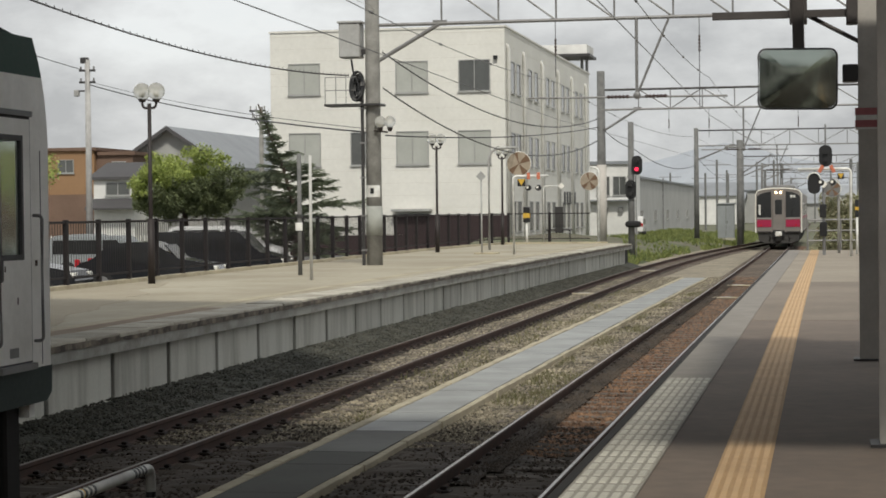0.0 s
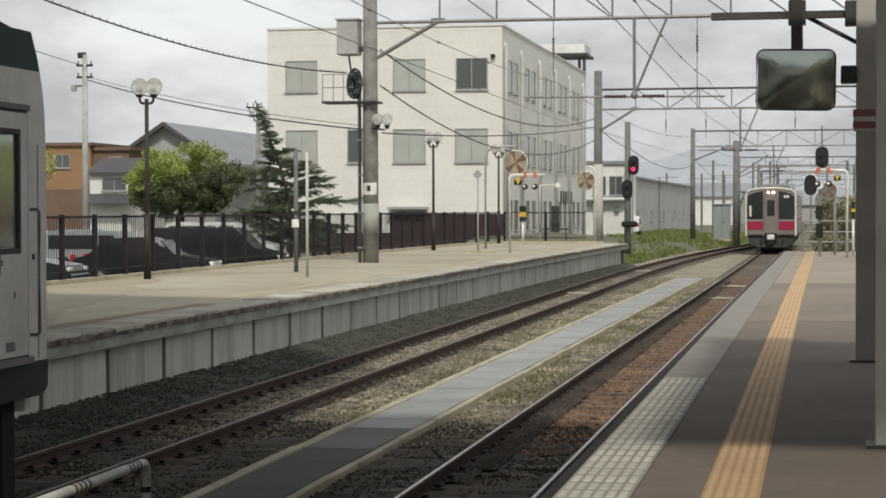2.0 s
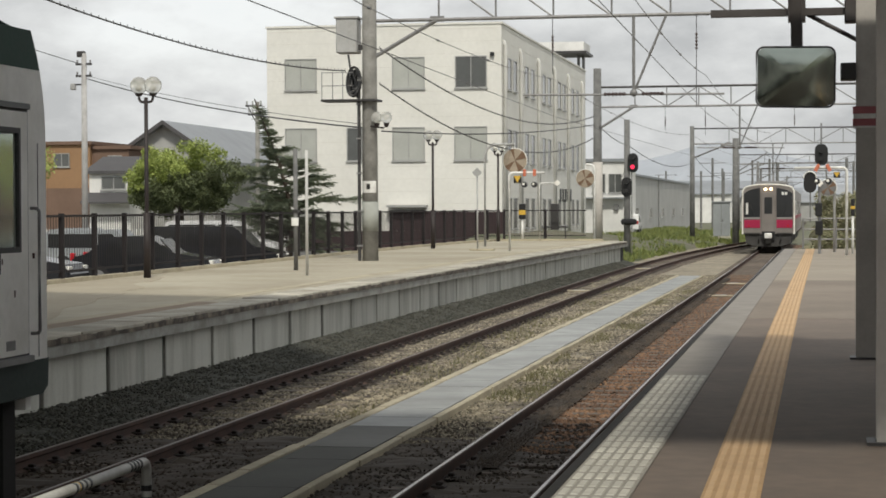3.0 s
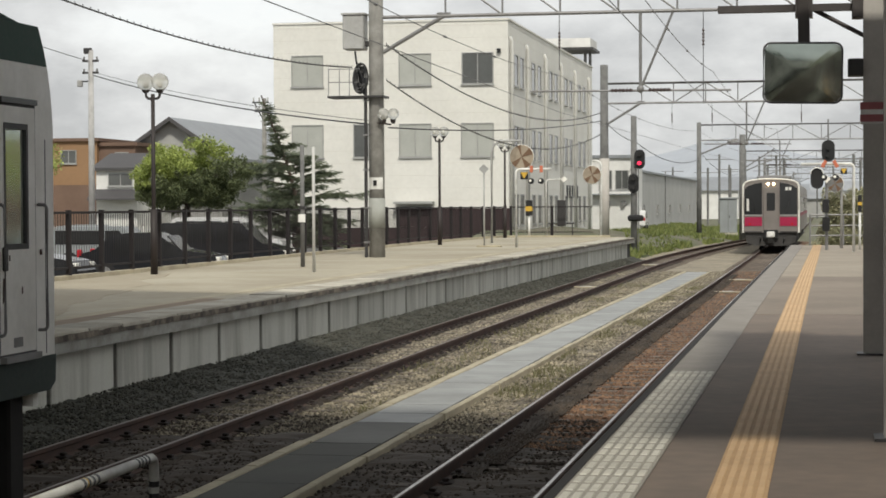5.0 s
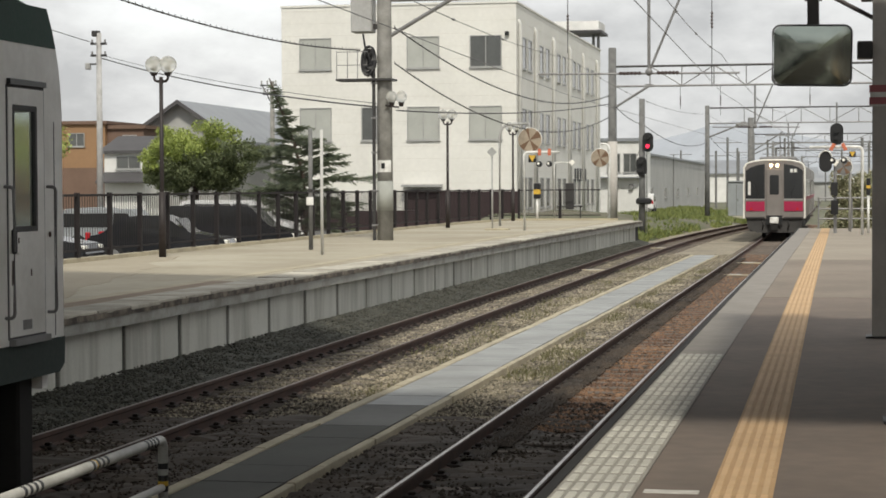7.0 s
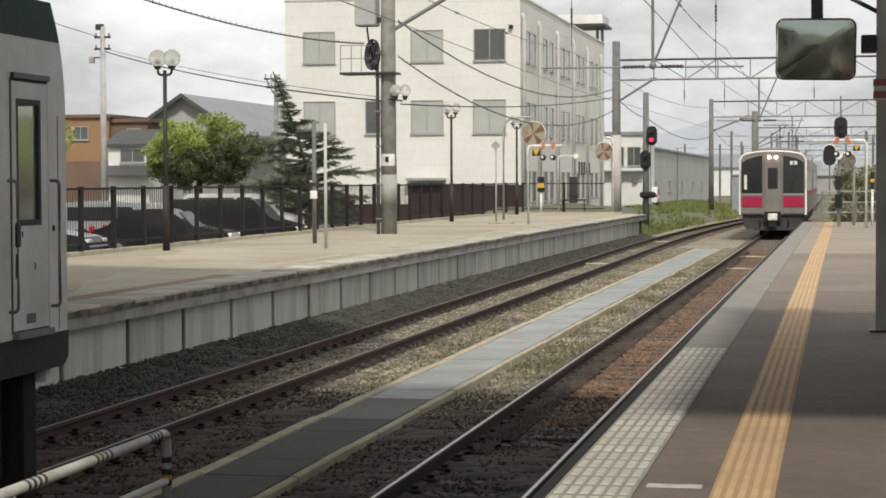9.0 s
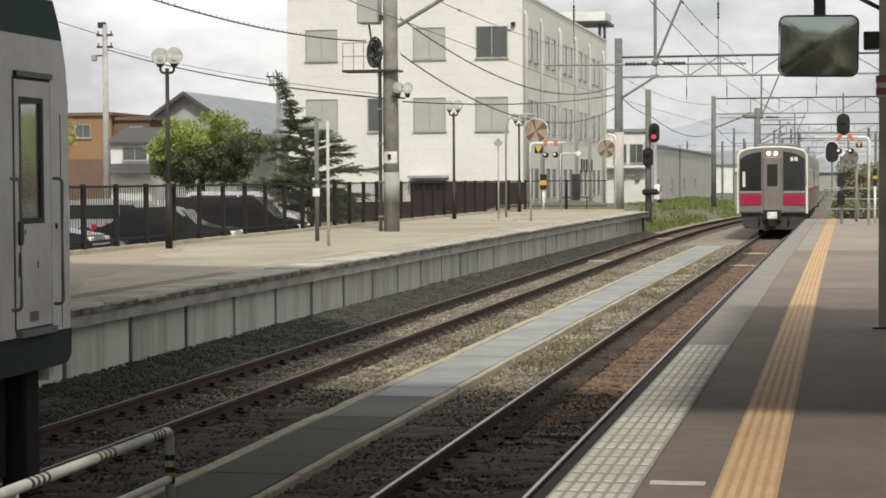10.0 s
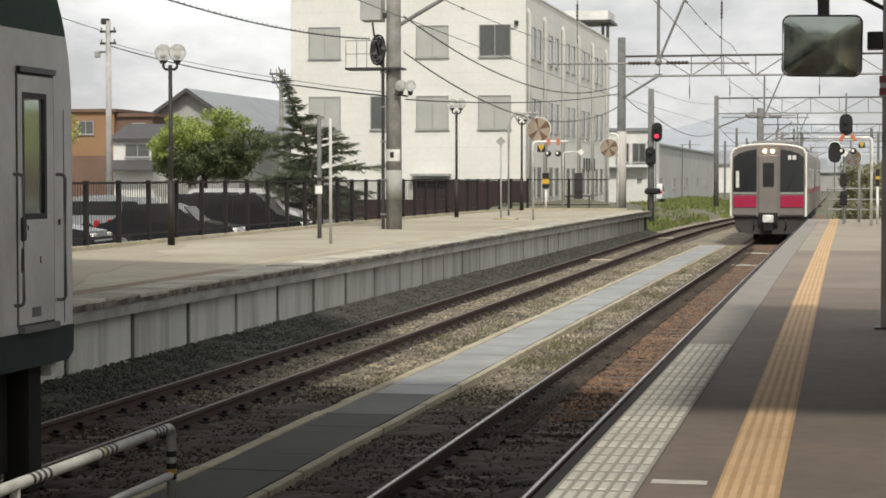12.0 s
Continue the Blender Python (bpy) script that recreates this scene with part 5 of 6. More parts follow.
    for yb in (-2.2, -4.3):
        for s in (-0.56, 0.56):
            w = part("wheel", tube([(-0.06, 0, 0), (0.06, 0, 0)], 0.43, 20), "under", t)
            w.matrix_basis = pose(s, yb, 0.43)
    part("bogie_frame", box(0.75, 0.95, -5.2, -1.2, 0.3, 0.65, 0.05), "under", t)
    part("fuel_tank", box(-1.1, 1.15, -9.5, -6.0, 0.25, 0.7, 0.05), "under", t)


# ---- buildings ----
def window(parent, x0, x1, z0, z1, y, glass="glass", face="y", sashes=2, depth=0.12):
    """A framed window on a wall that faces -y, or +x when face is x (then x0, x1 run along y)."""
    def b(a0, a1, c0, c1, d0, d1):
        return box(a0, a1, y - d1, y - d0, c0, c1) if face == "y" else box(y + d0, y + d1, a0, a1, c0, c1)
    w = part("window", b(x0, x1, z0, z1, -0.02, 0.012), glass, parent, "drawn pale blind behind glass" if glass == "blind" else "")
    f = 0.055
    for a0, a1, c0, c1 in ((x0 - f, x1 + f, z1, z1 + f), (x0 - f, x1 + f, z0 - f, z0), (x0 - f, x0, z0, z1), (x1, x1 + f, z0, z1)):
        part("window_frame", b(a0, a1, c0, c1, -0.02, 0.05), "frame", w)
    for k in range(1, sashes):
        xm = x0 + (x1 - x0) * k / sashes
        part("mullion", b(xm - 0.025, xm + 0.025, z0, z1, 0.012, 0.035), "frame", w)
    part("sill", b(x0 - 0.1, x1 + 0.1, z0 - f - 0.06, z0 - f, -0.02, 0.1), "frame", w)
    return w


def build_office():
    o = thing("office_block", "three-storey cream panelled office block beside the station", "building")
    x0, x1, y0, y1, top = -29.2, -16.42, 103.0, 141.0, 12.1
    part("wall", box(x0, x1, y0, y1, -0.35, top), "wall", o, "cream panel walls")
    part("parapet_cap", box(x0 - 0.06, x1 + 0.06, y0 - 0.06, y1 + 0.06, top, top + 0.1), "wall", o)
    part("roof", box(x0 + 0.3, x1 - 0.3, y0 + 0.3, y1 - 0.3, top + 0.1, top + 0.14), "greywall", o)
    for k in range(1, 19):
        part("panel_seam", box(x0, x1, y0 - 0.006, y0, 0.66 * k - 0.006, 0.66 * k + 0.006), "wallseam", o)
        part("panel_seam", box(x1, x1 + 0.006, y0, y1, 0.66 * k - 0.006, 0.66 * k + 0.006), "wallseam", o)
    for xa, xb, z0, z1, g in ((-28.15, -26.5, 8.8, 10.38, "blind"), (-22.25, -20.6, 8.8, 10.38, "blind"), (-18.85, -17.25, 8.8, 10.38, "glass"),
                              (-28.15, -26.5, 4.98, 6.66, "blind"), (-24.75, -23.2, 4.98, 6.66, "glass"), (-22.25, -20.6, 4.98, 6.66, "blind"), (-18.9, -17.25, 4.98, 6.66, "blind"),
                              (-28.15, -26.5, 1.3, 2.3, "blind"), (-22.25, -20.6, 1.3, 2.3, "glass")):
        window(o, xa, xb, z0, z1, y0, g)
    part("entrance_hood", box(-22.5, -20.4, y0 - 0.7, y0, 2.45, 2.58), "frame", o)
    for y in (103.6, 109.3, 116.5, 123.7, 130.6, 138.3):
        part("pilaster", tube([(x1 + 0.09, y, -0.3), (x1 + 0.09, y, 11.0), (x1 - 0.02, y, 11.25)], 0.13, 8), "pipe", o, smooth=True)
    for ya in (105.2, 107.2, 111.6, 114.0, 118.8, 121.2, 126.0, 128.4, 133.0, 135.6):
        for z0 in (8.8, 4.98, 1.3):
            window(o, ya - 0.3, ya + 1.0, z0, z0 + 1.6, x1, "cabglass", face="x", sashes=1)
    for k in range(5):
        part("vent_slot", box(x1, x1 + 0.05, 126.6 + 1.3 * k, 127.2 + 1.3 * k, 2.8, 3.62), "black", o, "narrow black vent slot")
    # stair tower frame with a flat roof at the far end
    part("tower_roof", box(-20.2, -16.3, 139.0, 143.0, 13.45, 14.1), "whitewall", o, "flat roof of the outside stair")
    part("tower_soffit", box(-18.4, -16.1, 138.9, 143.1, 13.27, 13.45), "darksteel", o)
    for x in (-16.95, -16.6):
        part("tower_post", tube([(x, 141.4, -0.3), (x, 141.4, 13.3)], 0.11, 8), "steel", o)
    part("dark_base", box(-22.3, x1 + 0.05, y0 - 0.1, y0, -0.3, 2.2), "maroon", o, "dark maroon clad base")
    part("dark_base", box(x0, -22.3, y0 - 0.1, y0, -0.3, 1.2), "maroon", o)
    part("wall_lamp", box(-17.0, -16.8, y0 - 0.2, y0, 10.4, 10.6), "black", o)


def house(name, label, x0, x1, y0, y1, z, eave, ridge, wall, roof, axis="x", wins=(), over=0.5):
    h = thing(name, label, "house")
    part("wall", box(x0, x1, y0, y1, z, eave), wall, h)
    if axis == "x":
        ym = (y0 + y1) / 2
        part("gable", prism([(y0, eave), (y1, eave), (ym, ridge)], "x", x0, x1), wall, h)
        for s, ya in ((1, y0), (-1, y1)):
            part("roof", prism([(ya - s * over, eave - over * (ridge - eave) / abs(ym - y0)), (ym, ridge), (ym, ridge + 0.18), (ya - s * over, eave + 0.18 - over * (ridge - eave) / abs(ym - y0))], "x", x0 - over, x1 + over), roof, h)
    elif axis == "y":
        xm = (x0 + x1) / 2
        part("gable", prism([(x0, eave), (x1, eave), (xm, ridge)], "y", y0, y1), wall, h)
        for s, xa in ((1, x0), (-1, x1)):
            d = over * (ridge - eave) / abs(xm - x0)
            part("roof", prism([(xa - s * over, eave - d), (xm, ridge), (xm, ridge + 0.2), (xa - s * over, eave + 0.2 - d)], "y", y0 - over, y1 + over), roof, h)
            if y0 < 200:
                part("fascia", prism([(xa - s * (over + 0.03), eave - d - 0.06), (xm, ridge - 0.05), (xm, ridge + 0.22), (xa - s * (over + 0.03), eave + 0.2 - d)], "y", y0 - over - 0.06, y0 - over), "darkroof", h)
    else:
        part("roof", box(x0 - 0.2, x1 + 0.2, y0 - 0.2, y1 + 0.2, eave, ridge), roof, h)
    for a0, a1, c0, c1 in wins:
        window(h, a0, a1, c0, c1, y0, "glass")
    return h


def build_town():
    corner = house("corner_house", "orange-brown rendered two-storey house with flat roof", -53, -45.0, 118, 130, -0.3, 6.5, 6.7, "orange", "brick", "flat", wins=((-47.35, -46.4, 5.15, 5.9),))
    part("lower_storey", box(-53.05, -44.95, 117.9, 130, -0.3, 3.75), "brick", corner, "brown-clad ground storey")
    house("brown_house", "low brown house behind the car park", -45.3, -42.6, 118.4, 122, -0.3, 6.2, 6.42, "brick", "brick", "flat", wins=((-43.9, -43.1, 5.2, 5.75),))
    white = house("white_house", "small white house with dark tiled roof", -42.0, -39.5, 110, 116, -0.3, 4.55, 5.4, "whitewall", "darkroof", "x", wins=((-41.2, -39.8, 3.62, 4.3),), over=0.25)
    part("lean_to_roof", prism([(109.0, 2.75), (110, 3.3), (110, 3.4), (109.0, 2.85)], "x", -42.2, -39.2), "darkroof", white)
    house("grey_house", "large grey house with metal gabled roof", -45.0, -38.4, 123, 146, -0.3, 5.75, 7.95, "greywall", "greyroof", "y", over=0.7, wins=((-39.6, -38.9, 2.6, 3.9),))
    shed = house("low_shed", "long low pale industrial shed beyond the office", -20.5, -16.0, 165, 250, -0.3, 5.15, 5.35, "shed", "greyroof", "flat", wins=((-18.6, -17.9, 3.2, 4.7), (-17.5, -16.8, 3.2, 4.7)))
    for y in (175, 190, 205, 220, 235):
        window(shed, y, y + 3.0, 1.4, 2.3, -16.0, "glass", face="x")
    for x, y, h in ((-15.9, 200, 6.2), (-15.9, 168, 5.9)):
        part("downpipe", tube([(x, y, -0.2), (x, y, h - 0.6)], 0.06, 6), "steel", shed)
    rng = random.Random(11)
    for k in range(70):
        y = rng.uniform(330, 950)
        x = rng.uniform(-0.13, 0.06) * y
        w, d, e = rng.uniform(7, 14), rng.uniform(7, 12), rng.uniform(3, 6)
        # Pale roofs carry the haze of distance in their colour.
        house("far_house", "distant pale house among the town roofs", x - w / 2, x + w / 2, y, y + d, -0.3, e, e + rng.uniform(1.0, 2.2), rng.choice(("whitewall", "greywall", "shed")), rng.choice(("hazeroof", "greyroof", "hazeroof")), rng.choice("xy"))
    # mountains, with the haze put into their colour
    bm = bmesh.new()
    prev = None
    for k in range(121):
        x = -2400 + 40 * k
        zt = 72 + 16 * noise.noise((x * 0.0016, 3, 0)) + 12 * noise.noise((x * 0.007, 7, 0)) + 5 * noise.noise((x * 0.02, 1, 0))
        zt += 40 * math.exp(-((x + 165) / 105) ** 2)
        a, b, c = bm.verts.new((x, 2900, -5)), bm.verts.new((x, 3050, zt * 0.6)), bm.verts.new((x, 3250, zt))
        if prev:
            bm.faces.new((prev[0], a, b, prev[1]))
            bm.faces.new((prev[1], b, c, prev[2]))
        prev = (a, b, c)
    tagged(part("mountain_backdrop", bm, "hill"), "hazy blue mountain range on the horizon", "mountains", kind="structure")
    u = thing("utility_pole", "concrete utility pole with crossarms and insulators", "utility pole", at=(-30.74, 80, 0.2))
    part("pole", tube([(0, 0, 0), (0, 0, 8.85)], 0.15, 12, 0.11), "edge", u, smooth=True)
    part("gear_box", box(-0.6, -0.38, -0.1, 0.1, 7.3, 7.58, 0.03), "palesteel", u)
    part("gear_bracket", box(-0.45, -0.1, -0.04, 0.04, 7.5, 7.56), "darksteel", u)
    part("pole_cap", box(-0.3, 0.05, -0.1, 0.1, 8.7, 8.95, 0.03), "darksteel", u)
    for z in (8.35, 7.85):
        part("crossarm", box(-0.36, 0.34, -0.06, 0.06, z, z + 0.09), "darksteel", u)
        for s in (-0.3, 0.0, 0.28):
            part("insulator", tube([(s, 0, z + 0.09), (s, 0, z + 0.22)], 0.04, 8), "steel", u)


def build_far_pole():
    """The head of a second utility pole behind the conifer, with its gear."""
    q = thing("utility_pole", "concrete utility pole with crossarms behind the conifer", "utility pole", at=(-28.3, 98, 0.2))
    part("pole", tube([(0, 0, 0), (0, 0, 7.7)], 0.15, 10, 0.11), "concrete", q, smooth=True)
    for z, w in ((7.45, 0.62), (7.0, 0.5)):
        part("crossarm", box(-w, w * 0.4, -0.05, 0.05, z, z + 0.08), "darksteel", q)
        for s in (-w + 0.06, -0.25, w * 0.3):
            part("insulator", lathe((s, 0, z + 0.08), (s, 0, z + 0.3), [0.03, 0.055, 0.03, 0.055, 0.03], 8), "frame", q)
    part("brace", tube([(0, 0, 6.5), (-0.5, 0, 7.45)], 0.03, 6), "darksteel", q)


def build_annex():
    """White two-storey end of the long shed."""
    h = thing("white_annex", "small white two-storey building at the end of the shed", "house")
    part("wall", box(-20.2, -14.9, 156, 163.5, -0.3, 6.0), "whitewall", h)
    part("roof", box(-20.4, -14.7, 155.8, 163.7, 6.0, 6.25), "greyroof", h)
    for x in (-17.6, -16.3):
        window(h, x, x + 0.95, 3.6, 5.0, 156, "glass")
    part("awning", box(-18.4, -15.0, 155.2, 156, 3.1, 3.2), "greyroof", h)
    for x in (-17.1, -15.9):
        part("vent_box", box(x, x + 0.35, 155.7, 156, 2.2, 2.6, 0.02), "steel", h)


# ---- plants ----
def leaves(name, centres, count, size, mat, parent, rng, flat=0.0):
    """Many small leaf faces in clumps."""
    v, f = [], []
    for c, rad in centres:
        n = max(4, int(count * (rad ** 2)))
        for _ in range(n):
            d = Vector((rng.gauss(0, 1), rng.gauss(0, 1), rng.gauss(0, 1) * (1 - flat))).normalized() * rad * rng.uniform(0.45, 1.05) ** 0.6
            p = Vector(c) + d
            q = Euler((rng.uniform(-1, 1), rng.uniform(-1, 1), rng.uniform(0, 6.3)))
            s = size * rng.uniform(0.6, 1.4)
            k = len(v)
            for a, b in ((-s, 0), (0, -s * 0.55), (s, 0), (0, s * 0.55)):
                w = Vector((a, b, 0.15 * abs(a)))
                w.rotate(q)
                v.append(p + w)
            f.append((k, k + 1, k + 2, k + 3))
    me = bpy.data.meshes.new(name)
    me.from_pydata([tuple(p) for p in v], [], f)
    ob = finish(new(name, me), mat)
    ob.parent = parent
    return ob


def build_broadleaf():
    rng = random.Random(5)
    t = thing("broadleaf_tree", "round fresh green street tree in the car park", "tree", at=(-25.5, 77, 0.2))
    part("trunk", tube([(0, 0, 0), (0.05, 0, 1.2), (0, 0, 2.7)], 0.16, 10, 0.12), "bark", t)
    cl = []
    for k in range(13):
        a = rng.uniform(0, 6.28)
        e = rng.uniform(0.1, 1.1)
        ln = rng.uniform(1.0, 1.9)
        tip = Vector((math.cos(a) * math.cos(e) * ln * 1.15, math.sin(a) * math.cos(e) * ln, 2.3 + math.sin(e) * ln * 0.95))
        part("limb", tube([(0, 0, 2.3), tip * 0.55 + Vector((0, 0, 1.15)), tip], 0.06, 6, 0.02), "bark", t)
        cl.append((tip, rng.uniform(0.45, 0.75)))
    for k in range(185):
        a, u = rng.uniform(0, 6.28), rng.uniform(-0.95, 1)
        s = math.sqrt(max(0.0, 1 - u * u * 0.95))
        rad = rng.uniform(0.35, 1.06) if k % 3 else rng.uniform(0.9, 1.1)
        if u < 0.05:
            rad *= 0.86  # the lower crown sits back under the wide top
        lump = 1 + 0.22 * noise.noise((math.cos(a) * 2.2, math.sin(a) * 2.2, u * 2.5))
        cl.append(((math.cos(a) * s * 2.35 * rad * lump, math.sin(a) * s * 2.1 * rad, 3.28 + u * 1.46 * rad * lump + 0.1 * math.cos(a)), rng.uniform(0.2, 0.42)))
    # Lower right clumps take darker leaves that paint the crown's own shade.
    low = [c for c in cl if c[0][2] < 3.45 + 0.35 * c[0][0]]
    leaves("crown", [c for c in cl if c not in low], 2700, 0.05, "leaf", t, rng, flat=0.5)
    tagged(leaves("lower_crown", low, 2700, 0.05, "shadeleaf", t, rng, flat=0.5), "duller green leaves toned for crown shade")
    for k in range(3):
        b = thing("broadleaf_tree", "fresh green street tree partly hidden at the car park", "tree", at=(-33.6 - 2.2 * k, 80 + 3 * k, 0.2))
        part("trunk", tube([(0, 0, 0), (0, 0, 3.2)], 0.12, 8, 0.09), "bark", b)
        cl = [((rng.gauss(0, 0.7), rng.gauss(0, 0.7), 3.9 + rng.gauss(0, 0.6)), rng.uniform(0.35, 0.6)) for _ in range(16)]
        leaves("crown", cl, 420, 0.08, "leaf", b, rng)


def build_conifer():
    rng = random.Random(9)
    t = thing("conifer_tree", "dark drooping conifer leaning beside the fence", "tree", at=(-19.6, 72, 0.2))
    lean_top = Vector((-1.3, 0, 6.35))
    spine = [Vector((0, 0, 0)), Vector((0.1, 0, 1.2)), Vector((0.0, 0, 2.6)), Vector((-0.35, 0, 3.9)), lean_top]
    part("trunk", tube(spine, 0.13, 8, 0.025), "bark", t)
    cl = []
    v, f = [], []

    def spray(p, d, ln):
        side = d.cross(Vector((0, 0, 1))).normalized()
        steps = int(ln / 0.05)
        for k in range(steps):
            c = p + d * ln * k / steps + Vector((0, 0, -0.08 * (k / steps) ** 2 * ln))
            for s in (-1, 1):
                w = rng.uniform(0.12, 0.30) * (1 - 0.5 * k / steps)
                tip = c + side * s * w + d * w * 0.8 + Vector((0, 0, rng.uniform(-0.12, 0.05)))
                n = len(v)
                v.extend([c, c + d * 0.035 + Vector((0, 0, 0.02)), tip + Vector((0, 0, 0.015)), tip])
                f.append((n, n + 1, n + 2, n + 3))
    for k in range(116):
        u = rng.random() ** 1.25 if k % 2 else k / 116
        z = 0.9 + 5.2 * u
        i = 0
        while i < 3 and spine[i + 1].z < z:
            i += 1
        base = spine[i].lerp(spine[i + 1], (z - spine[i].z) / (spine[i + 1].z - spine[i].z))
        a = k * 2.4 + rng.uniform(-0.9, 0.9)
        ln = (2.75 * (1 - u) ** 1.5 + 0.16) * rng.choice((0.45, 0.7, 0.85, 1.0, 1.15)) * rng.uniform(0.85, 1.1)
        ln *= (1.25 if math.cos(a) > 0 else 1.0) * (0.82 if u < 0.22 else 1.0) * (0.42 if u > 0.68 else 1.0)
        rise = rng.uniform(-0.1, 0.45) + 0.25 * u
        d = Vector((math.cos(a), math.sin(a), rise)).normalized()
        sag = rng.uniform(0.05, 0.25) * ln
        knee, tip = base + d * ln * 0.55, base + d * ln - Vector((0, 0, sag))
        part("bough", tube([base, knee, tip], 0.028, 5, 0.008), "bark", t)
        n = 4 if u > 0.68 else 9
        for j in range(n):
            s = 0.15 + 0.85 * j / n
            at = base.lerp(knee, s / 0.55) if s < 0.55 else knee.lerp(tip, (s - 0.55) / 0.45)
            fork = (d + d.cross(Vector((0, 0, 1))) * rng.uniform(-1.1, 1.1) + Vector((0, 0, rng.uniform(-0.35, 0.1)))).normalized()
            spray(at, fork, ln * rng.uniform(0.16, 0.34) + 0.12)
        spray(base.lerp(knee, 0.2), d, ln * 0.45)
        spray(knee, (tip - knee).normalized(), (tip - knee).length * 1.1)
    me = bpy.data.meshes.new("needles")
    me.from_pydata([tuple(p) for p in v], [], f)
    finish(new("needles", me), "needle").parent = t


def bank(u, y):
    """Height of the verge above its foot."""
    return 1.4 * u ** 0.5 * min(1.0, (y - 88) / 9) * (1 - 0.6 * min(1.0, max(0.0, (y - 122) / 26)))


def build_verge():
    rng = random.Random(21)
    bm = bmesh.new()
    rows = []
    for i in range(40):
        y = 89 + 3.2 * i
        r = track_two(min(y, 150)) - 1.9
        rows.append([bm.verts.new((r + (-17 - r) * k / 10, y, -0.33 + bank(k / 10, y) + 0.08 * noise.noise((k, y * 0.3, 0)))) for k in range(11)])
    for a, b in zip(rows, rows[1:]):
        for k in range(10):
            bm.faces.new((a[k], a[k + 1], b[k + 1], b[k]))
    tagged(part("verge", bm, "earth"), "weedy earth bank beside the far track", "verge", kind="structure")
    v, f = [], []
    for _ in range(44000):
        y = 89 + 120 * rng.random() ** 1.5
        r = track_two(min(y, 150)) - 1.9
        u = rng.random()
        if noise.noise((u * 3.0, y * 0.12, 4)) < -0.12 or (101 < y < 142 and 0.06 < u < 0.5 + 0.2 * noise.noise((y * 0.1, 3, 1)) and rng.random() < 0.9):
            continue
        x = r + (-17 - r) * u
        if x < -0.1 * y and y < 150:
            continue
        z = -0.33 + bank(u, y)
        h = rng.uniform(0.1, 0.36) * (0.6 + 0.5 * noise.noise((x, y * 0.3, 0)) + 0.3)
        a = rng.uniform(0, 6.28)
        w = 0.03 + 0.0003 * y
        n = len(v)
        v.extend([(x - w * math.cos(a), y - w * math.sin(a), z), (x + w * math.cos(a), y + w * math.sin(a), z), (x + rng.uniform(-0.15, 0.15), y + rng.uniform(-0.15, 0.15), z + h)])
        f.append((n, n + 1, n + 2))
    me = bpy.data.meshes.new("verge_grass")
    me.from_pydata(v, [], f)
    tagged(finish(new("verge_grass", me), "grass"), "bright green rough grass on the verge", "grass", kind="stuff")
    # bushes beyond the platform end
    for k in range(7):
        bx, by = 0.6 + 1.1 * k + rng.uniform(-0.3, 0.3), 92 + 9 * k + rng.uniform(-2, 2)
        b = thing("bush", "dry brown roadside scrub beyond the platform end", "bush", group="bushes", at=(bx, by, -0.3))
        part("stem", tube([(0, 0, 0), (0.1, 0, 1.0)], 0.05, 6), "bark", b)
        leaves("foliage", [((rng.gauss(0, 0.5), rng.gauss(0, 0.5), rng.uniform(0.3, 3.3)), rng.uniform(0.3, 0.6)) for _ in range(34)], 2600, 0.055, "scrub", b, rng)
    # far woods, with haze put into their dull green
    v, f = [], []
    for _ in range(36000):
        y = rng.uniform(420, 1000)
        x = rng.uniform(-0.16, 0.09) * y
        if noise.noise((x * 0.03, y * 0.02, 0)) < 0.08:
            continue
        s = rng.uniform(0.3, 0.8)
        z = rng.uniform(0, 5.2) * (0.7 + 0.5 * noise.noise((x * 0.1, y * 0.05, 2)))
        q = Euler((rng.uniform(0, 3), rng.uniform(0, 3), rng.uniform(0, 3)))
        n = len(v)
        for c in ((-s, 0, 0), (0, -s, 0), (s, 0, 0), (0, s, 0)):
            w = Vector(c)
            w.rotate(q)
            v.append((x + w.x, y + w.y, max(-0.3, z + w.z)))
        f.append((n, n + 1, n + 2, n + 3))
    me = bpy.data.meshes.new("far_woods")
    me.from_pydata(v, [], f)
    tagged(finish(new("far_woods", me), "wood"), "dull green trees among the far houses", "trees", kind="stuff")


def build_weeds():
    """Low dry weeds among the ballast beside the walkway."""
    rng = random.Random(33)
    v, f = [], []
    while len(f) < 3200:
        y = 23.5 + 40 * rng.random() ** 1.5
        x = rng.uniform(-4.35, track_one(y) - 0.62) if rng.random() < 0.7 else rng.uniform(track_two(y) + 0.6, -5.45)
        if noise.noise((x * 1.4, y * 0.35, 6)) < -0.05 + 0.2 * rng.random():
            continue
        h, a, w = rng.uniform(0.03, 0.09), rng.uniform(0, 6.28), 0.012
        n = len(v)
        v.extend([(x - w * math.cos(a), y - w * math.sin(a), -0.17), (x + w * math.cos(a), y + w * math.sin(a), -0.17), (x + rng.uniform(-0.06, 0.06), y + rng.uniform(-0.06, 0.06), -0.15 + h)])
        f.append((n, n + 1, n + 2))
    me = bpy.data.meshes.new("track_weeds")
    me.from_pydata(v, [], f)
    tagged(finish(new("track_weeds", me), "weed"), "low dry yellowish weeds among the ballast", "weeds", kind="stuff")


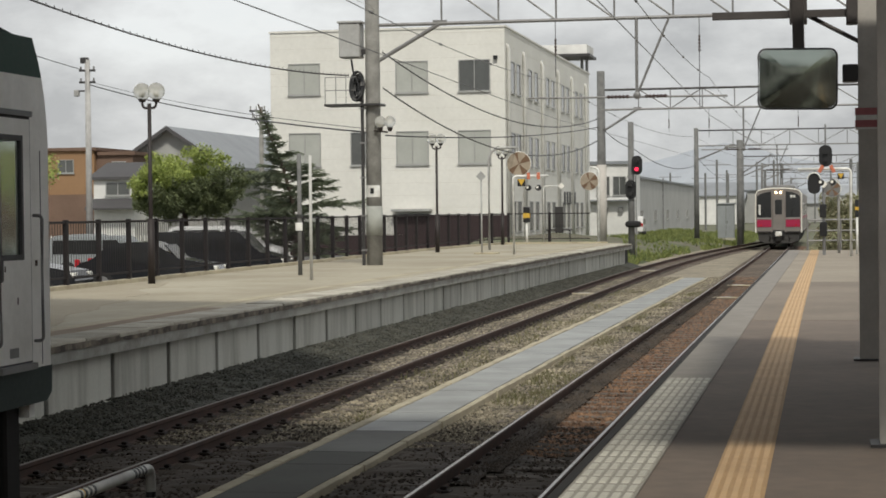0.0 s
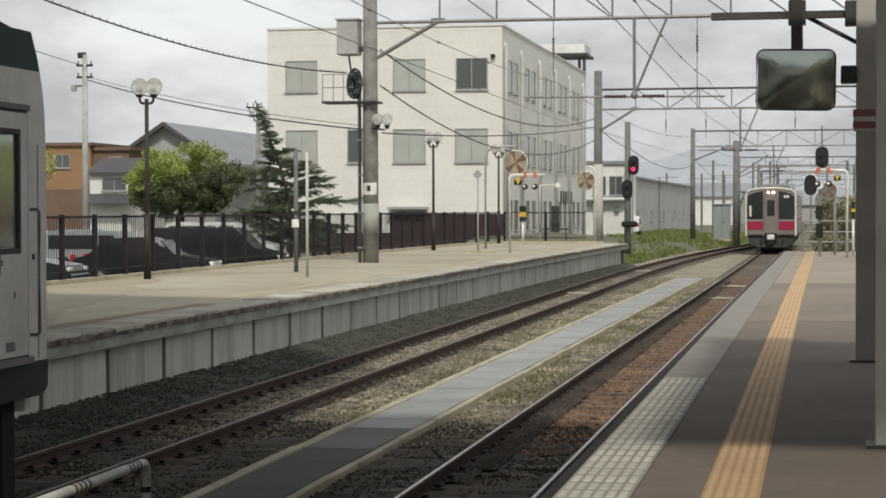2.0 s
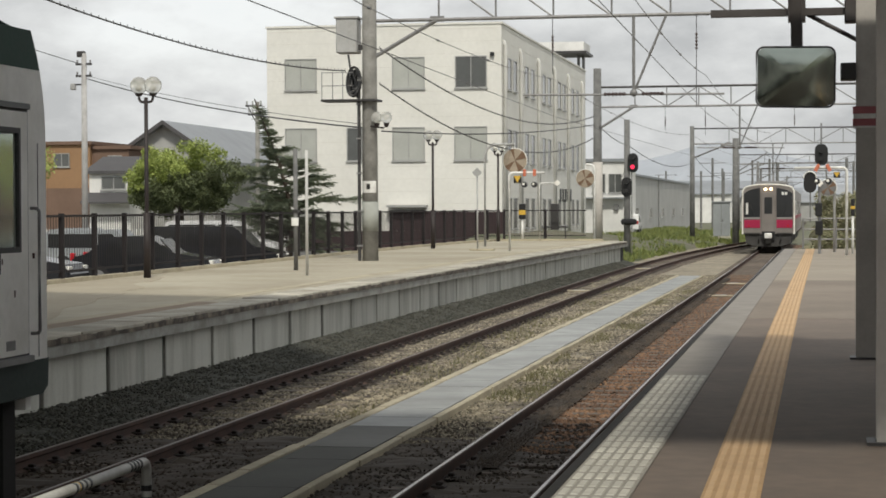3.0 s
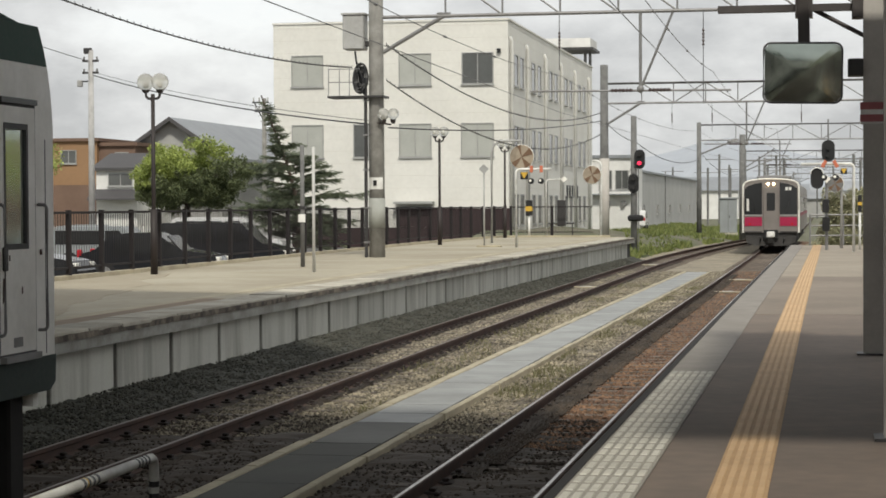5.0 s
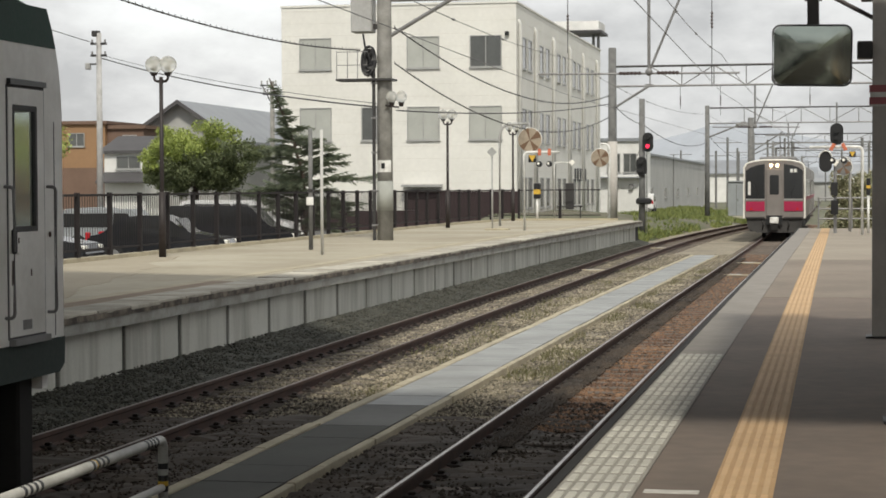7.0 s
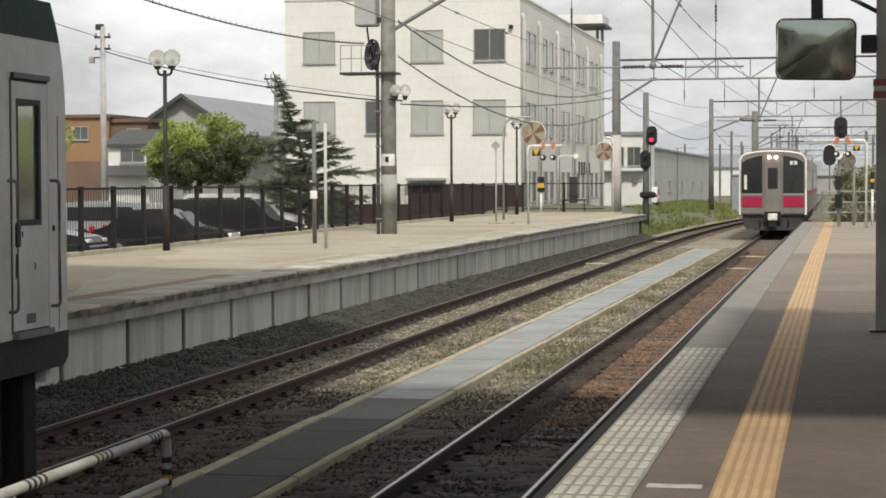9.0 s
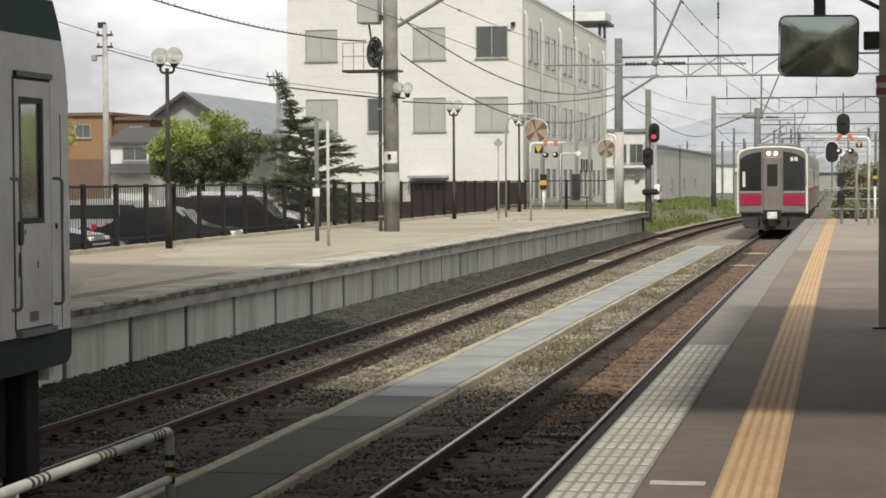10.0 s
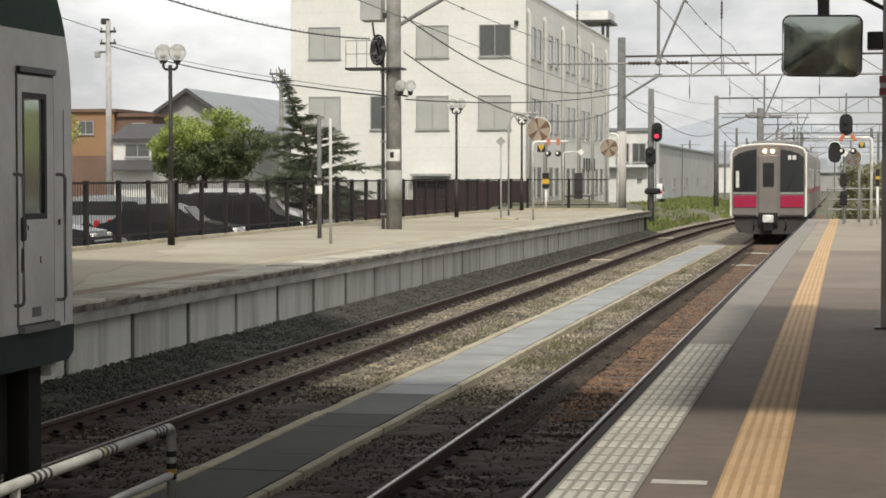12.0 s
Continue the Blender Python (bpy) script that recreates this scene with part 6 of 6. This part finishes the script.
# ---- parked cars ----
def parked_car(x, y, z, turn, paint, label, length=4.4, height=1.5, van=False):
    c = thing("parked_car", label, "car", group="parked cars", at=(x, y, z), turn=turn)
    h, l = height, length / 2
    if van:
        out = [(-l, 0.3), (-l, 0.9), (-l + 0.1, h - 0.12), (-l + 0.35, h), (l - 1.5, h), (l - 0.85, h - 0.65), (l - 0.1, h - 0.85), (l, 0.75), (l, 0.3)]
    else:
        out = [(-l, 0.3), (-l, 0.85), (-l + 0.45, 0.95), (-l + 1.0, h - 0.05), (-l + 1.5, h), (l - 1.9, h), (l - 1.15, 0.98), (l - 0.1, 0.8), (l, 0.6), (l, 0.3)]
    bm = prism(out, "y", -0.83, 0.83)
    bmesh.ops.bevel(bm, geom=bm.edges[:], offset=0.05, segments=2, affect="EDGES")
    part("body", bm, paint, c, smooth=False)
    zt, zb = h - 0.14, h - 0.62
    gl = [(-l + (0.28 if van else 0.95), zb), (-l + (0.3 if van else 1.15), zt), (l - 1.62, zt), (l - 1.2, zb)]
    for s in (-1, 1):
        part("side_glass", prism(gl, "y", *sorted((s * 0.80, s * 0.842))), "cabglass", c)
        part("pillar", box(-0.1, -0.02, *sorted((s * 0.81, s * 0.846)), zb, zt), paint, c)
        part("tail_lamp", box(-l - 0.012, -l + 0.1, *sorted((s * 0.58, s * 0.82)), 0.72, 0.98, 0.02), "carred", c)
        part("headlamp", box(l - 0.2, l - 0.02, *sorted((s * 0.5, s * 0.8)), 0.62, 0.76, 0.02), "globe", c)
        for wx in (-l + 0.8, l - 0.85):
            w = part("wheel", tube([(0, -0.1, 0), (0, 0.1, 0)], 0.31, 18), "tyre", c)
            w.matrix_basis = pose(wx, s * 0.74, 0.31)
            part("rim", tube([(0, -0.105, 0), (0, 0.105, 0)], 0.19, 14), "steel", w)
    part("windscreen", prism([(l - 1.55, h - 0.1), (l - 1.12, h - 0.56), (l - 1.09, h - 0.54), (l - 1.52, h - 0.08)], "y", -0.7, 0.7), "cabglass", c)
    return c


def build_car_park():
    parked_car(-19.3, 62, 0.2, 4, "carblack", "black station wagon parked behind the fence", 4.5, 1.65, True)
    parked_car(-24.6, 66, 0.2, 3, "cabinet", "silver-grey van parked behind the fence", 4.2, 1.5, True)
    parked_car(-18.85, 54, 0.2, 6, "carblack", "black saloon with red tail lamps parked behind the fence", 4.1, 1.45)
    parked_car(-21.0, 48.4, 0.2, 4, "carblack", "dark saloon parked close behind the fence", 4.4, 1.4)
    parked_car(-21.7, 70.5, 0.2, 5, "carpaint", "white wagon parked behind the black one", 4.3, 1.78, True)
    parked_car(-27.6, 72, 0.2, 0, "cabinet", "silver saloon parked by the far fence", 4.4, 1.5)
    parked_car(-15.3, 163, 0.3, 90, "carpaint", "small white van parked beyond the platform", 3.4, 1.55, True)
    # pale picket fence at the back of the car park
    proto = None
    for k in range(9):
        m = pose(-41 + 2.0 * k, 86, 0.2)
        if proto is None:
            f = thing("white_fence_section", "white picket fence section behind the car park", "fence", group="white fence sections")
            part("rail", box(0, 2.0, -0.02, 0.02, 0.95, 1.02), "whitepaint", f)
            part("rail", box(0, 2.0, -0.02, 0.02, 0.25, 0.32), "whitepaint", f)
            pk = part("picket", box(-0.03, 0.03, -0.045, -0.02, 0.0, 1.3), "whitepaint", f)
            pk.matrix_basis = pose(0.1, 0, 0)
            for j in range(1, 12):
                twin(pk, f, pose(0.1 + 0.165 * j, 0, 0))
            f.matrix_basis = m
            proto = f
        else:
            copy_thing(proto, m)


build_ground()
bed("gravel_bank", lambda y: edge_two(y) - 0.2, lambda y: max(track_two(y) - 0.72, edge_two(y) + 0.3), -14, 89, -0.17, "gravel", "dark olive-grey gravel banked against the platform wall", rise=0.22)
# Oil and the bridge's shade are both put into this near bed's colour.
bed("ballast_near", lambda y: track_two(y) - 0.75, lambda y: edge_one(y) + 0.1, -14, 21.5, -0.150, "oily", "near ballast darkened for oil and bridge shade")
bed("ballast_bed", lambda y: max(track_two(y) - 0.75, edge_two(y) + 0.25) if y < 89 else edge_two(y) - 0.25, lambda y: track_one(y) - 0.62, 21.3, 135, -0.185, "ballast", "grey-brown ballast under the tracks")
bed("ballast_rust", lambda y: track_one(y) - 0.62, lambda y: edge_one(y) + 0.1, 21.3, 135, -0.185, "rust", "rust-stained ballast beside the platform")
# Dark bands: grime by track one, painted rail shadow by track two.
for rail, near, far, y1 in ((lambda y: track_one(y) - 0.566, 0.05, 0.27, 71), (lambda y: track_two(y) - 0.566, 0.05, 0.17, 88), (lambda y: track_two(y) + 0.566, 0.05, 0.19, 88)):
    bed("rail_grime", lambda y: rail(y) + near, lambda y: rail(y) + far + 0.06 * noise.noise((y * 0.9, 5, 0)) + 0.05 * noise.noise((y * 4.1, 8, 0)), 18.0, y1, -0.125 if y1 < 80 else -0.152, "oily", "dark band along the rail for grime and rail shadow")
build_verge()
build_weeds()
build_canopy()
build_sky_block_wall()
build_shade_bridge()
build_overhead()
build_main_pole_gear()
build_platform_two_things()
build_line_side()
build_handrail()
build_transponders()
train = build_commuter_train()
build_standing_train()
build_office()
build_town()
build_far_pole()
build_annex()
build_broadleaf()
build_conifer()
build_car_park()
build_fences()
build_track("track_one", track_one, -14, 330, "rusty narrow-gauge track along the asphalt platform")
build_track("track_two", track_two, -14, 170, "rusty narrow-gauge track along the concrete platform", "dullhead")
build_trough()
build_platform_one()
build_platform_two()
stones("gravel_stones", 24000, lambda y: edge_two(y) - 0.15, lambda y: track_two(y) - 0.7, 14, 85, -0.155, "gravelstone", "loose dark gravel stones by the wall", (0.014, 0.032), rise=0.2)
# The same shade tone goes onto the loose stones here.
stones("oily_stones", 15000, lambda y: track_two(y) - 0.75, lambda y: edge_one(y) - 0.1, 12, 23.2, -0.145, "oilshadestone", "loose near ballast stones darkened for oil and shade", (0.012, 0.028))
stones("ballast_stones", 45000, lambda y: track_two(y) - 0.75, lambda y: track_one(y) - 0.66, 21, 75, -0.165, "stone", "loose grey-brown ballast stones")
stones("grime_stones", 9000, lambda y: track_one(y) - 0.5, lambda y: track_one(y) - 0.2, 19, 66, -0.125, "oilshadestone", "loose grease-dark stones along the rail", (0.014, 0.034))
stones("rusty_stones", 22000, lambda y: track_one(y) - 0.5, lambda y: edge_one(y) - 0.1, 20.5, 75, -0.165, "ruststone", "loose rust-brown ballast stones")


def motions():
    rows = []
    for k in range(13):
        y = 122.5 - 4.75 * k + 0.065 * k * k
        heading = math.degrees(math.atan((track_one(y + 18) - track_one(y + 2)) / 16))
        rows.append((k, pose(track_one(y), y, 0, 0, 0, -heading)))
    walk(train, rows)


motions()
